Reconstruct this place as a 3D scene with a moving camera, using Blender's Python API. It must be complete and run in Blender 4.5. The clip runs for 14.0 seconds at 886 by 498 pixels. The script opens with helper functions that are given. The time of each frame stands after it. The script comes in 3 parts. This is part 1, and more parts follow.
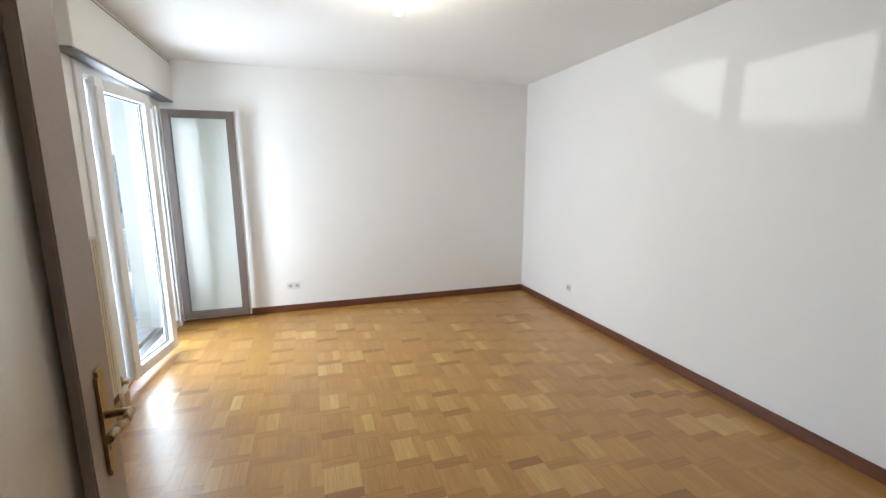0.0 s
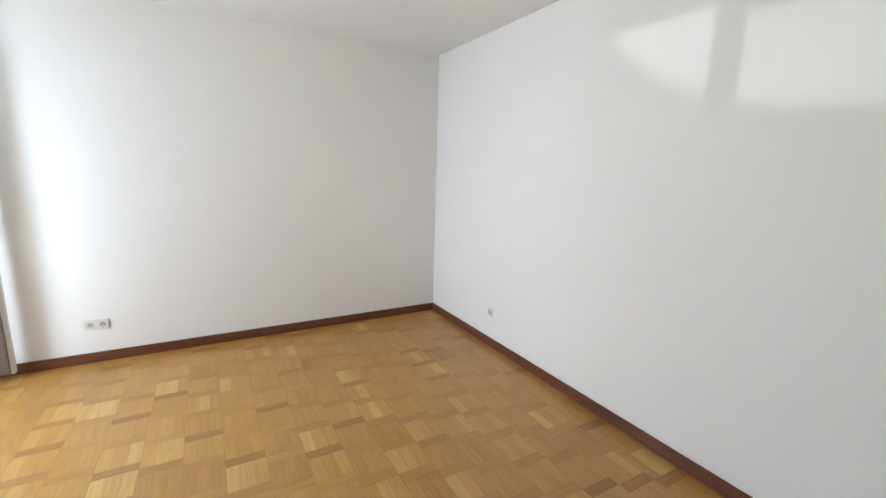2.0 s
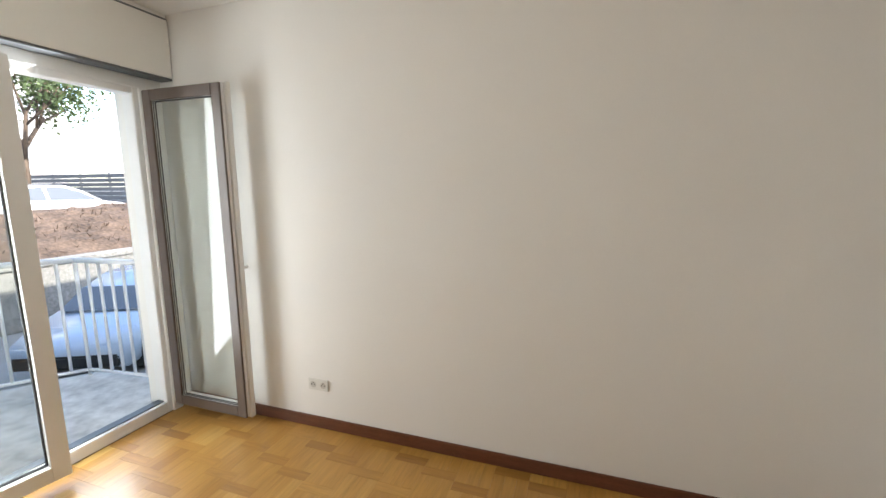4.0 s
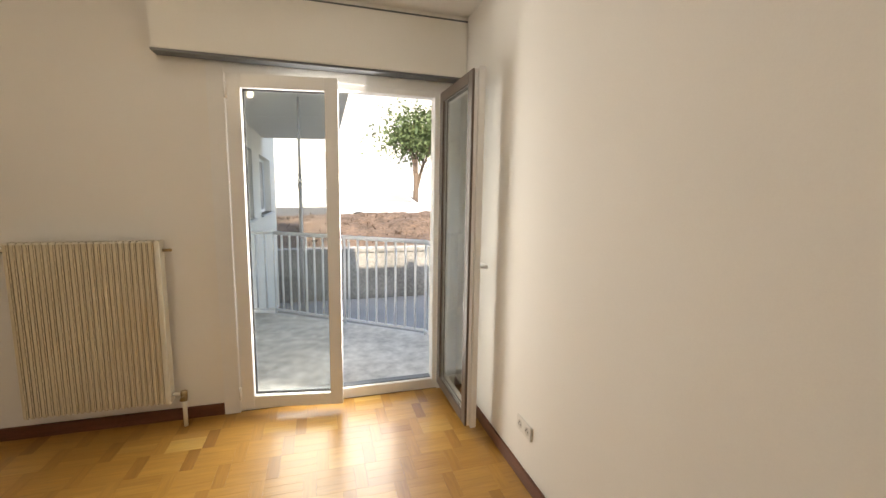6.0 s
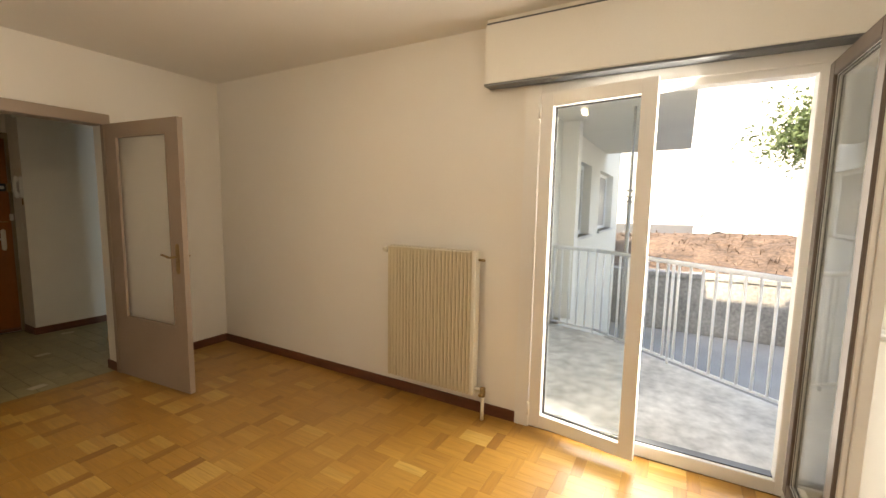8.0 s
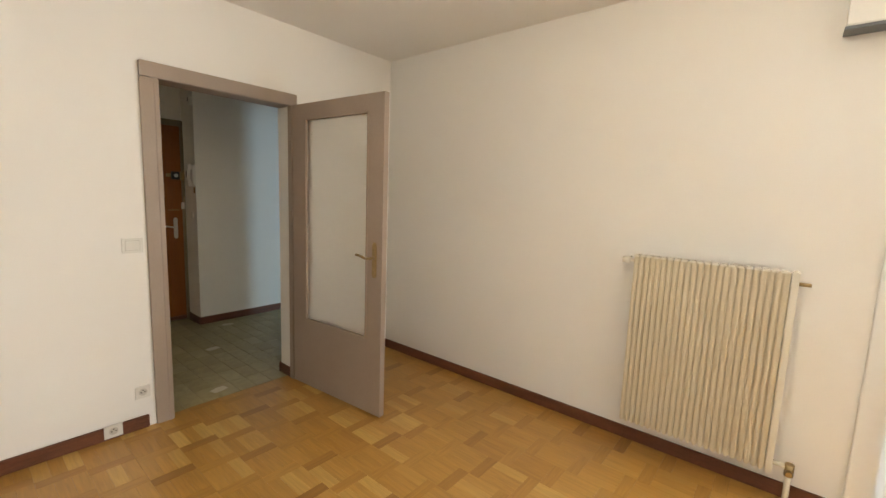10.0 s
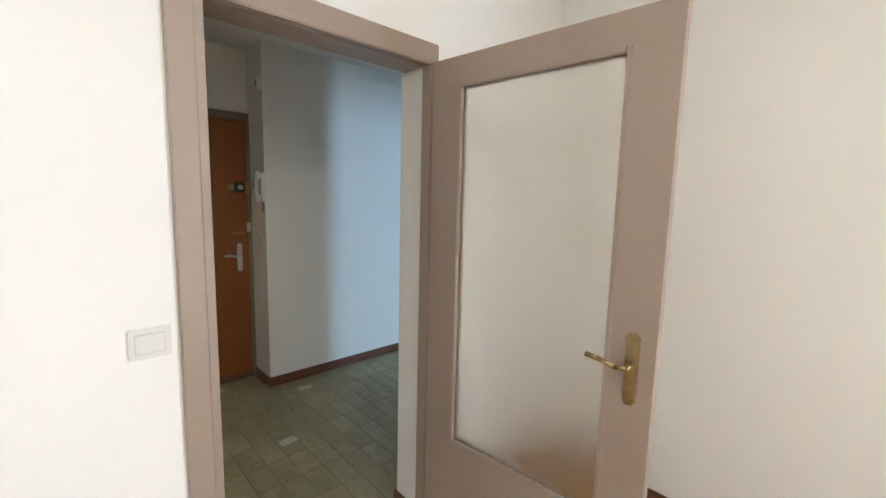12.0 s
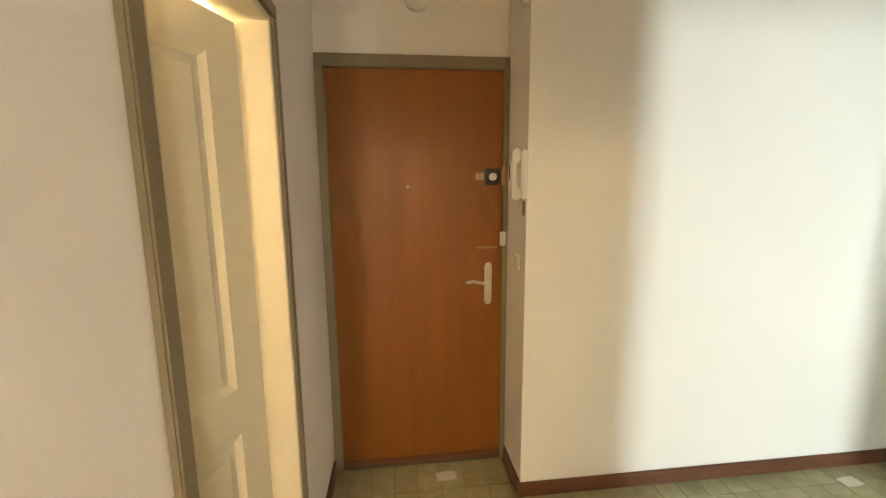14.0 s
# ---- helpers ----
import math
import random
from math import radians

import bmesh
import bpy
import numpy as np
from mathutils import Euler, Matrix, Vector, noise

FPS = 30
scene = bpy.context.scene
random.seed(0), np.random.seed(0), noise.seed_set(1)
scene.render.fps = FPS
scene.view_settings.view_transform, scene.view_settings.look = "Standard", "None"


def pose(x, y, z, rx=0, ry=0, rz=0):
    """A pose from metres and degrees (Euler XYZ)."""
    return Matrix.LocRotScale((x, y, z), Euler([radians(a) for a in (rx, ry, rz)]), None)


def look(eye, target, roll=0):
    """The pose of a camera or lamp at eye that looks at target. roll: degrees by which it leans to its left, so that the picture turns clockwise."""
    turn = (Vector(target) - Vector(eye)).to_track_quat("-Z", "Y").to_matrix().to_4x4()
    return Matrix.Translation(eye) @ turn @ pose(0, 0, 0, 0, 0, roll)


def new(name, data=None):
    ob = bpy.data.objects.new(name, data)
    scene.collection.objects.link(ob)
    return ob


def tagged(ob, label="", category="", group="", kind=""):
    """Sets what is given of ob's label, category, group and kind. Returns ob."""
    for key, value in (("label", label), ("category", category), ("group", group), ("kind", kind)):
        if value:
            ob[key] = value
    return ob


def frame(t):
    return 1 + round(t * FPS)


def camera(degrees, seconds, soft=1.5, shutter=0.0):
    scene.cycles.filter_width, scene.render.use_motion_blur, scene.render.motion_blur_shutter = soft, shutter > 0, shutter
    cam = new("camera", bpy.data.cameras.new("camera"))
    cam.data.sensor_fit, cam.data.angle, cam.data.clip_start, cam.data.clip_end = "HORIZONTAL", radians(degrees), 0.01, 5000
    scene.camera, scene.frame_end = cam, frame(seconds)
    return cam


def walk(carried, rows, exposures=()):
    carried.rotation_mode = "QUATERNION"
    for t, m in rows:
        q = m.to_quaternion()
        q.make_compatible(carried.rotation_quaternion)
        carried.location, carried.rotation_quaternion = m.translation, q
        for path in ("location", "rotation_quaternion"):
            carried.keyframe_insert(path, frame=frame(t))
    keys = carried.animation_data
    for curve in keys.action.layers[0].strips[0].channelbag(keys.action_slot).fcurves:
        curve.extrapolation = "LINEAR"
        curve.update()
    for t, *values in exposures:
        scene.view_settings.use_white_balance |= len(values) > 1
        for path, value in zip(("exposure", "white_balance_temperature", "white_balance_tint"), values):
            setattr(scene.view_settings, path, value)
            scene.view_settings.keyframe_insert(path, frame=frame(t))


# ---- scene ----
cam = camera(93.9, 14.0)
PATH = [
    (0, (1.313, -0.028, 1.498), (1.914, 1.847, 1.147), -0.1),
    (0.5, (1.334, 0.228, 1.456), (2.426, 1.864, 1.097), -0.9),
    (1, (1.483, 0.393, 1.476), (2.891, 1.753, 1.066), -1.4),
    (1.5, (1.707, 0.64, 1.471), (2.925, 2.184, 1.108), 0.0),
    (2, (1.869, 0.944, 1.489), (2.845, 2.649, 1.115), 1.7),
    (2.5, (2.052, 1.342, 1.492), (2.699, 3.203, 1.147), 2.0),
    (3, (2.3, 1.719, 1.524), (2.414, 3.689, 1.198), 2.8),
    (3.2, (2.391, 1.881, 1.528), (2.405, 3.851, 1.184), 1.9),
    (5.3, (2.746, 3.627, 1.422), (1.034, 4.643, 1.228), -0.8),
    (5.5, (2.734, 3.657, 1.395), (0.955, 4.548, 1.192), -1.4),
    (6, (2.823, 3.763, 1.442), (0.924, 4.333, 1.177), 0.9),
    (6.5, (2.739, 3.955, 1.454), (0.762, 4.132, 1.208), 1.1),
    (7, (2.643, 4.126, 1.477), (0.679, 3.803, 1.281), 1.8),
    (7.5, (2.545, 4.208, 1.464), (0.715, 3.429, 1.25), 3.2),
    (8, (2.564, 4.01, 1.46), (0.83, 3.037, 1.241), 1.0),
    (8.5, (2.56, 3.777, 1.44), (0.916, 2.656, 1.234), 1.4),
    (9, (2.576, 3.494, 1.436), (1.006, 2.269, 1.244), -0.2),
    (9.2, (2.601, 3.372, 1.435), (1.05, 2.124, 1.241), 1.1),
    (11.5, (2.328, 1.692, 1.456), (0.858, 0.37, 1.149), 1.1),
    (12, (2.099, 1.332, 1.507), (0.74, -0.114, 1.259), 1.4),
    (12.5, (1.878, 0.914, 1.506), (0.683, -0.669, 1.247), 1.0),
    (13, (1.693, 0.539, 1.531), (0.671, -1.153, 1.225), 0.4),
    (13.5, (1.531, 0.252, 1.548), (1.016, -1.655, 1.237), 0.3),
    (14, (1.525, -0.061, 1.519), (1.3, -2.023, 1.202), -0.5),
]
LIGHT = [(0, 3.05, 5750, 8), (1, 3.15, 5650, 8), (2, 3.0, 5700, 8), (3.2, 2.7, 6000, 8), (5.3, 2.4, 7600, 12), (6.5, 2.4, 7900, 13), (7.5, 2.7, 8200, 14), (8.5, 3.05, 9100, 14), (9.2, 3.2, 8300, 12), (11.3, 4.1, 5700, 8), (12.5, 4.35, 5800, 8), (13.0, 4.9, 6500, 9), (13.5, 5.3, 7600, 10), (14, 5.3, 9400, 14)]
walk(cam, [(t, look(eye, target, roll)) for t, eye, target, roll in PATH], LIGHT)
DAY_W, W_EAST = 11.0, 3.925
SUN_HIGH, SUN_TURN = radians(43), radians(100)

# ---- world, sun, large lights ----
world = bpy.data.worlds.new("sky")
scene.world = world
world.use_nodes = True
wn = world.node_tree
sky = wn.nodes.new("ShaderNodeTexSky")
sky.sky_type, sky.sun_disc = "NISHITA", False
sky.sun_elevation, sky.sun_rotation = SUN_HIGH, SUN_TURN
wn.nodes["Background"].inputs["Strength"].default_value = 0.15
wn.links.new(sky.outputs[0], wn.nodes["Background"].inputs["Color"])


def lamp(name, kind, m, energy, color, **more):
    data = bpy.data.lights.new(name, kind)
    data.energy, data.color = energy, color
    for key, value in more.items():
        setattr(data, key, value)
    ob = new(name, data)
    ob.matrix_world = m
    return ob


SUN_FROM = Vector((math.sin(SUN_TURN) * math.cos(SUN_HIGH), math.cos(SUN_TURN) * math.cos(SUN_HIGH), math.sin(SUN_HIGH)))
lamp("sun", "SUN", look(SUN_FROM * 30, (0, 0, 0)), 2.0, (1, 0.95, 0.87), angle=radians(0.5))
# daylight through the balcony door and the kitchen window
lamp("door_daylight", "AREA", look((-0.2, 3.8, 1.2), (2.6, 2.1, 1.05)), DAY_W, (0.93, 0.97, 1.0), shape="RECTANGLE", size=1.0, size_y=1.9)
lamp("kitchen_daylight", "AREA", look((-1.55, 2.5, 1.5), (-0.9, 0, 1.2)), 5.2, (0.56, 0.78, 1.0), shape="RECTANGLE", size=0.28, size_y=0.95)
# bare bulb in the room, lamp in the washroom
lamp("bulb_light", "POINT", pose(1.85, 2.48, 2.42), 1.8, (1.0, 0.88, 0.71), shadow_soft_size=0.035)
lamp("washroom_light", "POINT", pose(2.8, -0.85, 1.8), 3.8, (1.0, 0.85, 0.6), shadow_soft_size=0.06)
# added spotlight standing in for sunlight thrown back across the yard by a parked car's pane, cut to shape by the
# balcony door
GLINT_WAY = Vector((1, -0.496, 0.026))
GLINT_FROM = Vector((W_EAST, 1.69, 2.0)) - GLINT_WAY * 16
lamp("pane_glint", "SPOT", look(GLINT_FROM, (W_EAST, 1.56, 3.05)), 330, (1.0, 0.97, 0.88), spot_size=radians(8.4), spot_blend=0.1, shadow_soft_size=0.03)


# ---- materials ----
def rgb(c):
    return (*c, 1) if len(c) == 3 else c


def material(name, color, rough=0.5, metal=0.0, vary=0.06, scale=3.0, fine=60.0, bump=0.15, transmission=0.0, emit=0.0, coat=0.0, stretch=(1, 1, 1), dark=None, gloss=0.5):
    """A painted, wooden or stony surface: blotches at one scale, grain at another, fine relief."""
    m = bpy.data.materials.new(name)
    m.use_nodes = True
    nt = m.node_tree
    p = nt.nodes["Principled BSDF"]
    p.inputs["Roughness"].default_value, p.inputs["Metallic"].default_value = rough, metal
    p.inputs["Transmission Weight"].default_value, p.inputs["Coat Weight"].default_value = transmission, coat
    p.inputs["Coat Roughness"].default_value, p.inputs["Specular IOR Level"].default_value = 0.25, gloss
    p.inputs["Base Color"].default_value = rgb(color)
    if emit:
        p.inputs["Emission Color"].default_value, p.inputs["Emission Strength"].default_value = rgb(color), emit
    if vary or bump:
        tc = nt.nodes.new("ShaderNodeTexCoord")
        mp = nt.nodes.new("ShaderNodeMapping")
        mp.inputs["Scale"].default_value = stretch
        nt.links.new(tc.outputs["Object"], mp.inputs["Vector"])
        noises = []
        for s, d in ((scale, 4), (fine, 6)):
            n = nt.nodes.new("ShaderNodeTexNoise")
            n.inputs["Scale"].default_value, n.inputs["Detail"].default_value = s, d
            nt.links.new(mp.outputs[0], n.inputs["Vector"])
            noises.append(n)
        add = nt.nodes.new("ShaderNodeMath")
        add.operation = "ADD"
        nt.links.new(noises[0].outputs["Fac"], add.inputs[0])
        nt.links.new(noises[1].outputs["Fac"], add.inputs[1])
        ramp = nt.nodes.new("ShaderNodeMapRange")
        ramp.inputs["From Min"].default_value, ramp.inputs["From Max"].default_value = 0.6, 1.4
        nt.links.new(add.outputs[0], ramp.inputs["Value"])
        mix = nt.nodes.new("ShaderNodeMix")
        mix.data_type = "RGBA"
        low = dark or tuple(c * (1 - vary * 2) for c in color)
        mix.inputs[6].default_value = rgb(low)
        mix.inputs[7].default_value = rgb(tuple(min(1, c * (1 + vary)) for c in color))
        nt.links.new(ramp.outputs[0], mix.inputs[0])
        nt.links.new(mix.outputs[2], p.inputs["Base Color"])
        b = nt.nodes.new("ShaderNodeBump")
        b.inputs["Strength"].default_value, b.inputs["Distance"].default_value = bump, 0.004
        nt.links.new(noises[1].outputs["Fac"], b.inputs["Height"])
        nt.links.new(b.outputs[0], p.inputs["Normal"])
    return m


def piece_material(name, tones, rough, grain=(4, 60, 60), bump=0.08, coat=0.0, grain_depth=0.25, own_tone=False):
    """Wood staves or tiles: each piece takes its own tone, with grain along its length (y)."""
    m = bpy.data.materials.new(name)
    m.use_nodes = True
    nt = m.node_tree
    p = nt.nodes["Principled BSDF"]
    p.inputs["Coat Weight"].default_value, p.inputs["Coat Roughness"].default_value = coat, 0.22
    info = nt.nodes.new("ShaderNodeObjectInfo")
    geo = nt.nodes.new("ShaderNodeNewGeometry")
    add = nt.nodes.new("ShaderNodeMath")
    add.operation = "ADD"
    nt.links.new(info.outputs["Random"], add.inputs[0])
    nt.links.new(geo.outputs["Random Per Island"], add.inputs[1])
    fr = nt.nodes.new("ShaderNodeMath")
    fr.operation = "FRACT"
    nt.links.new(add.outputs[0], fr.inputs[0])
    tone_from = fr.outputs[0]
    if own_tone:
        held = nt.nodes.new("ShaderNodeAttribute")
        held.attribute_name = "tone"
        tone_from = held.outputs["Fac"]
    ramp = nt.nodes.new("ShaderNodeValToRGB")
    els = ramp.color_ramp.elements
    while len(els) < len(tones):
        els.new(0.5)
    for i, tone in enumerate(tones):
        els[i].position, els[i].color = i / (len(tones) - 1), rgb(tone)
    nt.links.new(tone_from, ramp.inputs[0])
    tc = nt.nodes.new("ShaderNodeTexCoord")
    mp = nt.nodes.new("ShaderNodeMapping")
    mp.inputs["Scale"].default_value = grain
    nt.links.new(tc.outputs["Object"], mp.inputs["Vector"])
    off = nt.nodes.new("ShaderNodeVectorMath")
    nt.links.new(mp.outputs[0], off.inputs[0])
    mul = nt.nodes.new("ShaderNodeVectorMath")
    mul.operation = "SCALE"
    mul.inputs[0].default_value = (31, 17, 7)
    nt.links.new(fr.outputs[0], mul.inputs["Scale"])
    nt.links.new(mul.outputs[0], off.inputs[1])
    n = nt.nodes.new("ShaderNodeTexNoise")
    n.inputs["Scale"].default_value, n.inputs["Detail"].default_value, n.inputs["Distortion"].default_value = 1.0, 5, 0.8
    nt.links.new(off.outputs[0], n.inputs["Vector"])
    mr = nt.nodes.new("ShaderNodeMapRange")
    mr.inputs["From Min"].default_value, mr.inputs["From Max"].default_value = 0.3, 0.7
    mr.inputs["To Min"].default_value, mr.inputs["To Max"].default_value = 1 - grain_depth, 1 + grain_depth * 0.4
    nt.links.new(n.outputs["Fac"], mr.inputs["Value"])
    sc = nt.nodes.new("ShaderNodeVectorMath")
    sc.operation = "SCALE"
    nt.links.new(ramp.outputs[0], sc.inputs[0])
    nt.links.new(mr.outputs[0], sc.inputs["Scale"])
    nt.links.new(sc.outputs[0], p.inputs["Base Color"])
    r2 = nt.nodes.new("ShaderNodeMapRange")
    r2.inputs["To Min"].default_value, r2.inputs["To Max"].default_value = rough - 0.06, rough + 0.1
    nt.links.new(n.outputs["Fac"], r2.inputs["Value"])
    nt.links.new(r2.outputs[0], p.inputs["Roughness"])
    b = nt.nodes.new("ShaderNodeBump")
    b.inputs["Strength"].default_value, b.inputs["Distance"].default_value = bump, 0.002
    nt.links.new(n.outputs["Fac"], b.inputs["Height"])
    nt.links.new(b.outputs[0], p.inputs["Normal"])
    return m


WALL = material("wall_paint", (0.83, 0.815, 0.785), 0.85, gloss=0.12, vary=0.012, scale=1.5, fine=180, bump=0.06)
CEIL = material("ceiling_paint", (0.82, 0.805, 0.775), 0.8, vary=0.012, scale=2, fine=140, bump=0.08)
HALLW = material("hall_paint", (0.82, 0.795, 0.745), 0.65, gloss=0.25, vary=0.02, scale=2, fine=160, bump=0.06)
SKIRT = material("skirting_wood", (0.155, 0.056, 0.03), 0.38, vary=0.25, scale=4, fine=50, bump=0.1, stretch=(1, 1, 8))
TAUPE = material("taupe_paint", (0.335, 0.265, 0.215), 0.45, vary=0.05, scale=3, fine=120, bump=0.1)
OLIVE = material("olive_paint", (0.22, 0.18, 0.11), 0.5, vary=0.06, scale=3, fine=120, bump=0.1)
PVC = material("white_pvc", (0.82, 0.82, 0.81), 0.3, vary=0.01, scale=3, fine=40, bump=0.02)
BRONZE = material("brown_foil", (0.125, 0.095, 0.078), 0.38, vary=0.08, scale=5, fine=90, bump=0.06, stretch=(1, 1, 0.1))
GASKET = material("gasket", (0.06, 0.06, 0.065), 0.6, vary=0.05, bump=0)
# threshold metal; its dark colour also serves as shade in the shutter box slots
SHADOW_GAP = material("metal_and_slot_shade", (0.14, 0.15, 0.16), 0.4, metal=0.5, vary=0.05, bump=0)
BOXW = material("shutter_box_paint", (0.80, 0.785, 0.74), 0.5, vary=0.012, scale=2, fine=120, bump=0.04)
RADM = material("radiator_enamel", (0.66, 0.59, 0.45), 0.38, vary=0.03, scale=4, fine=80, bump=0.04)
# side cover, grille and pipe fittings, paler than the ribbed front
RADS = material("radiator_paler_enamel", (0.78, 0.75, 0.66), 0.38, vary=0.02, scale=4, fine=80, bump=0.03)
BRASS = material("worn_brass", (0.36, 0.26, 0.13), 0.32, metal=0.9, vary=0.15, scale=20, bump=0.03)
STEEL = material("brushed_metal", (0.62, 0.6, 0.56), 0.3, metal=0.9, vary=0.06, scale=30, bump=0.03)
BLACK = material("dark_metal", (0.03, 0.026, 0.022), 0.4, metal=0.4, vary=0.1, scale=20, bump=0.05)
PLASTIC = material("white_plastic", (0.70, 0.69, 0.65), 0.3, vary=0.015, scale=10, bump=0.01)
# darker copy of the white plastic, with recess and gap shade in its colour
PLASTIC_SHADED = material("white_plastic_shaded", (0.52, 0.5, 0.46), 0.35, vary=0.02, scale=10, bump=0.01)
HOLE = material("socket_hole", (0.03, 0.03, 0.03), 0.6, vary=0, bump=0)
ENTRY = material("entry_veneer", (0.245, 0.08, 0.014), 0.42, vary=0.1, scale=2.2, fine=30, bump=0.05, stretch=(6, 1, 0.5), gloss=0.35)
CREAM = material("cream_paint", (0.62, 0.56, 0.42), 0.42, vary=0.03, scale=3, fine=120, bump=0.05)
BROWN_PATCH = material("brown_patch", (0.42, 0.29, 0.14), 0.7, vary=0.3, scale=40, bump=0.1)
SUBFLOOR = material("joint_dark", (0.13, 0.075, 0.03), 0.7, vary=0.1, bump=0.05)
GROUT = material("tile_joint", (0.19, 0.17, 0.10), 0.8, vary=0.15, scale=10, bump=0.1)
PALE = material("pale_patch", (0.62, 0.60, 0.50), 0.6, vary=0.05, scale=20, bump=0.05)


def pane_glass(name):
    """Thin clear pane: lets light straight through, with a mirror gloss that grows at grazing angles."""
    m = bpy.data.materials.new(name)
    m.use_nodes = True
    nt = m.node_tree
    nt.nodes.remove(nt.nodes["Principled BSDF"])
    clear, gloss, mix, facing, power, part = (nt.nodes.new("ShaderNode" + k) for k in ("BsdfTransparent", "BsdfGlossy", "MixShader", "LayerWeight", "Math", "MapRange"))
    clear.inputs["Color"].default_value = (0.95, 0.97, 0.96, 1)
    gloss.inputs["Roughness"].default_value = 0.0
    facing.inputs["Blend"].default_value = 0.5
    power.operation, power.inputs[1].default_value = "POWER", 5.0
    part.inputs["To Min"].default_value, part.inputs["To Max"].default_value = 0.04, 0.9
    nt.links.new(facing.outputs["Facing"], power.inputs[0])
    nt.links.new(power.outputs[0], part.inputs["Value"])
    nt.links.new(part.outputs[0], mix.inputs[0])
    nt.links.new(clear.outputs[0], mix.inputs[1])
    nt.links.new(gloss.outputs[0], mix.inputs[2])
    nt.links.new(mix.outputs[0], nt.nodes["Material Output"].inputs["Surface"])
    return m


GLASS = pane_glass("clear_glass")
FROST = material("frosted_glass", (0.93, 0.92, 0.88), 0.32, vary=0, bump=0, transmission=1.0)
BULB = material("lit_bulb", (1.0, 0.82, 0.55), 0.3, vary=0, bump=0, emit=6.0)
CONCRETE = material("balcony_concrete", (0.62, 0.61, 0.58), 0.75, vary=0.26, scale=1.4, fine=12, bump=0.1)
RENDERW = material("facade_render", (0.72, 0.69, 0.62), 0.85, vary=0.04, scale=1.5, fine=90, bump=0.25)
WHITER = material("cream_render", (0.52, 0.505, 0.475), 0.9, vary=0.03, scale=0.5, fine=20, bump=0.1)
RAIL = material("rail_paint", (0.8, 0.81, 0.82), 0.4, vary=0.04, scale=6, bump=0.04)
RETAIN = material("retaining_concrete", (0.30, 0.29, 0.265), 0.9, vary=0.3, scale=0.9, fine=14, bump=0.4)
EARTH = material("dry_bank", (0.13, 0.088, 0.062), 0.95, vary=0.45, scale=1.4, fine=12, bump=0.9)
# little-seen yard, coloured pale so that it bounces light onto the soffit
YARD = material("yard_bounce_pale", (0.3, 0.29, 0.27), 0.9, vary=0.15, scale=0.8, fine=30, bump=0.3)
ASPHALT = material("asphalt", (0.06, 0.06, 0.062), 0.9, vary=0.2, scale=1.2, fine=60, bump=0.3)
SHUT = material("shutter_slats", (0.30, 0.29, 0.27), 0.6, vary=0.08, scale=5, bump=0.05)
FENCE = material("slate_fence", (0.075, 0.085, 0.105), 0.6, vary=0.12, scale=3, bump=0.1)
CARW = material("white_car_paint", (0.75, 0.75, 0.74), 0.2, vary=0, bump=0, coat=1.0)
CARB = material("pale_blue_car_paint", (0.42, 0.5, 0.6), 0.22, vary=0, bump=0, coat=1.0)
CARGL = material("car_glass", (0.12, 0.13, 0.14), 0.05, vary=0, bump=0)
TYRE = material("tyre", (0.02, 0.02, 0.02), 0.85, vary=0.1, bump=0.1)
BARK = material("bark", (0.12, 0.085, 0.06), 0.95, vary=0.3, scale=8, fine=40, bump=0.6, stretch=(1, 1, 0.3))
# grey in place of the sky's reflection and glare on distant panes
FARPANE = material("far_pane_sky_grey", (0.3, 0.31, 0.32), 0.2, vary=0, bump=0)
POLE = material("galvanised_pole", (0.42, 0.42, 0.42), 0.5, metal=0.3, vary=0.05, bump=0)
LEAF = material("leaves", (0.085, 0.12, 0.04), 0.6, vary=0.35, scale=2, fine=8, bump=0.1)
PARQUET = piece_material("oak_staves", [(0.26, 0.115, 0.023), (0.365, 0.178, 0.036), (0.40, 0.203, 0.043), (0.425, 0.221, 0.048), (0.45, 0.241, 0.055), (0.55, 0.34, 0.1)], 0.32, grain=(70, 5, 40), coat=0.25, grain_depth=0.18, own_tone=True)
TILE = piece_material("vinyl_tiles", [(0.33, 0.29, 0.16), (0.35, 0.31, 0.175), (0.365, 0.325, 0.185), (0.385, 0.345, 0.205)], 0.42, grain=(14, 14, 14), grain_depth=0.2)


# ---- mesh helpers ----
def add_box(bm, x0, x1, y0, y1, z0, z1, bevel=0.0, mi=0):
    vs = [bm.verts.new((x, y, z)) for x in (x0, x1) for y in (y0, y1) for z in (z0, z1)]
    quads = ((0, 1, 3, 2), (4, 6, 7, 5), (0, 4, 5, 1), (2, 3, 7, 6), (0, 2, 6, 4), (1, 5, 7, 3))
    faces = [bm.faces.new([vs[i] for i in q]) for q in quads]
    for f in faces:
        f.material_index = mi
    if bevel:
        r = bmesh.ops.bevel(bm, geom=list({e for f in faces for e in f.edges}), offset=bevel, segments=2, affect="EDGES", clamp_overlap=True)
        for f in r["faces"]:
            f.material_index = mi


def add_tube(bm, a, b, r, r2=None, seg=12, mi=0, smooth=True):
    a, b = Vector(a), Vector(b)
    m = Matrix.Translation((a + b) / 2) @ (b - a).to_track_quat("Z", "Y").to_matrix().to_4x4()
    got = bmesh.ops.create_cone(bm, cap_ends=True, segments=seg, radius1=r, radius2=r if r2 is None else r2, depth=(b - a).length, matrix=m)
    for f in {f for v in got["verts"] for f in v.link_faces}:
        f.material_index, f.smooth = mi, smooth and len(f.verts) == 4


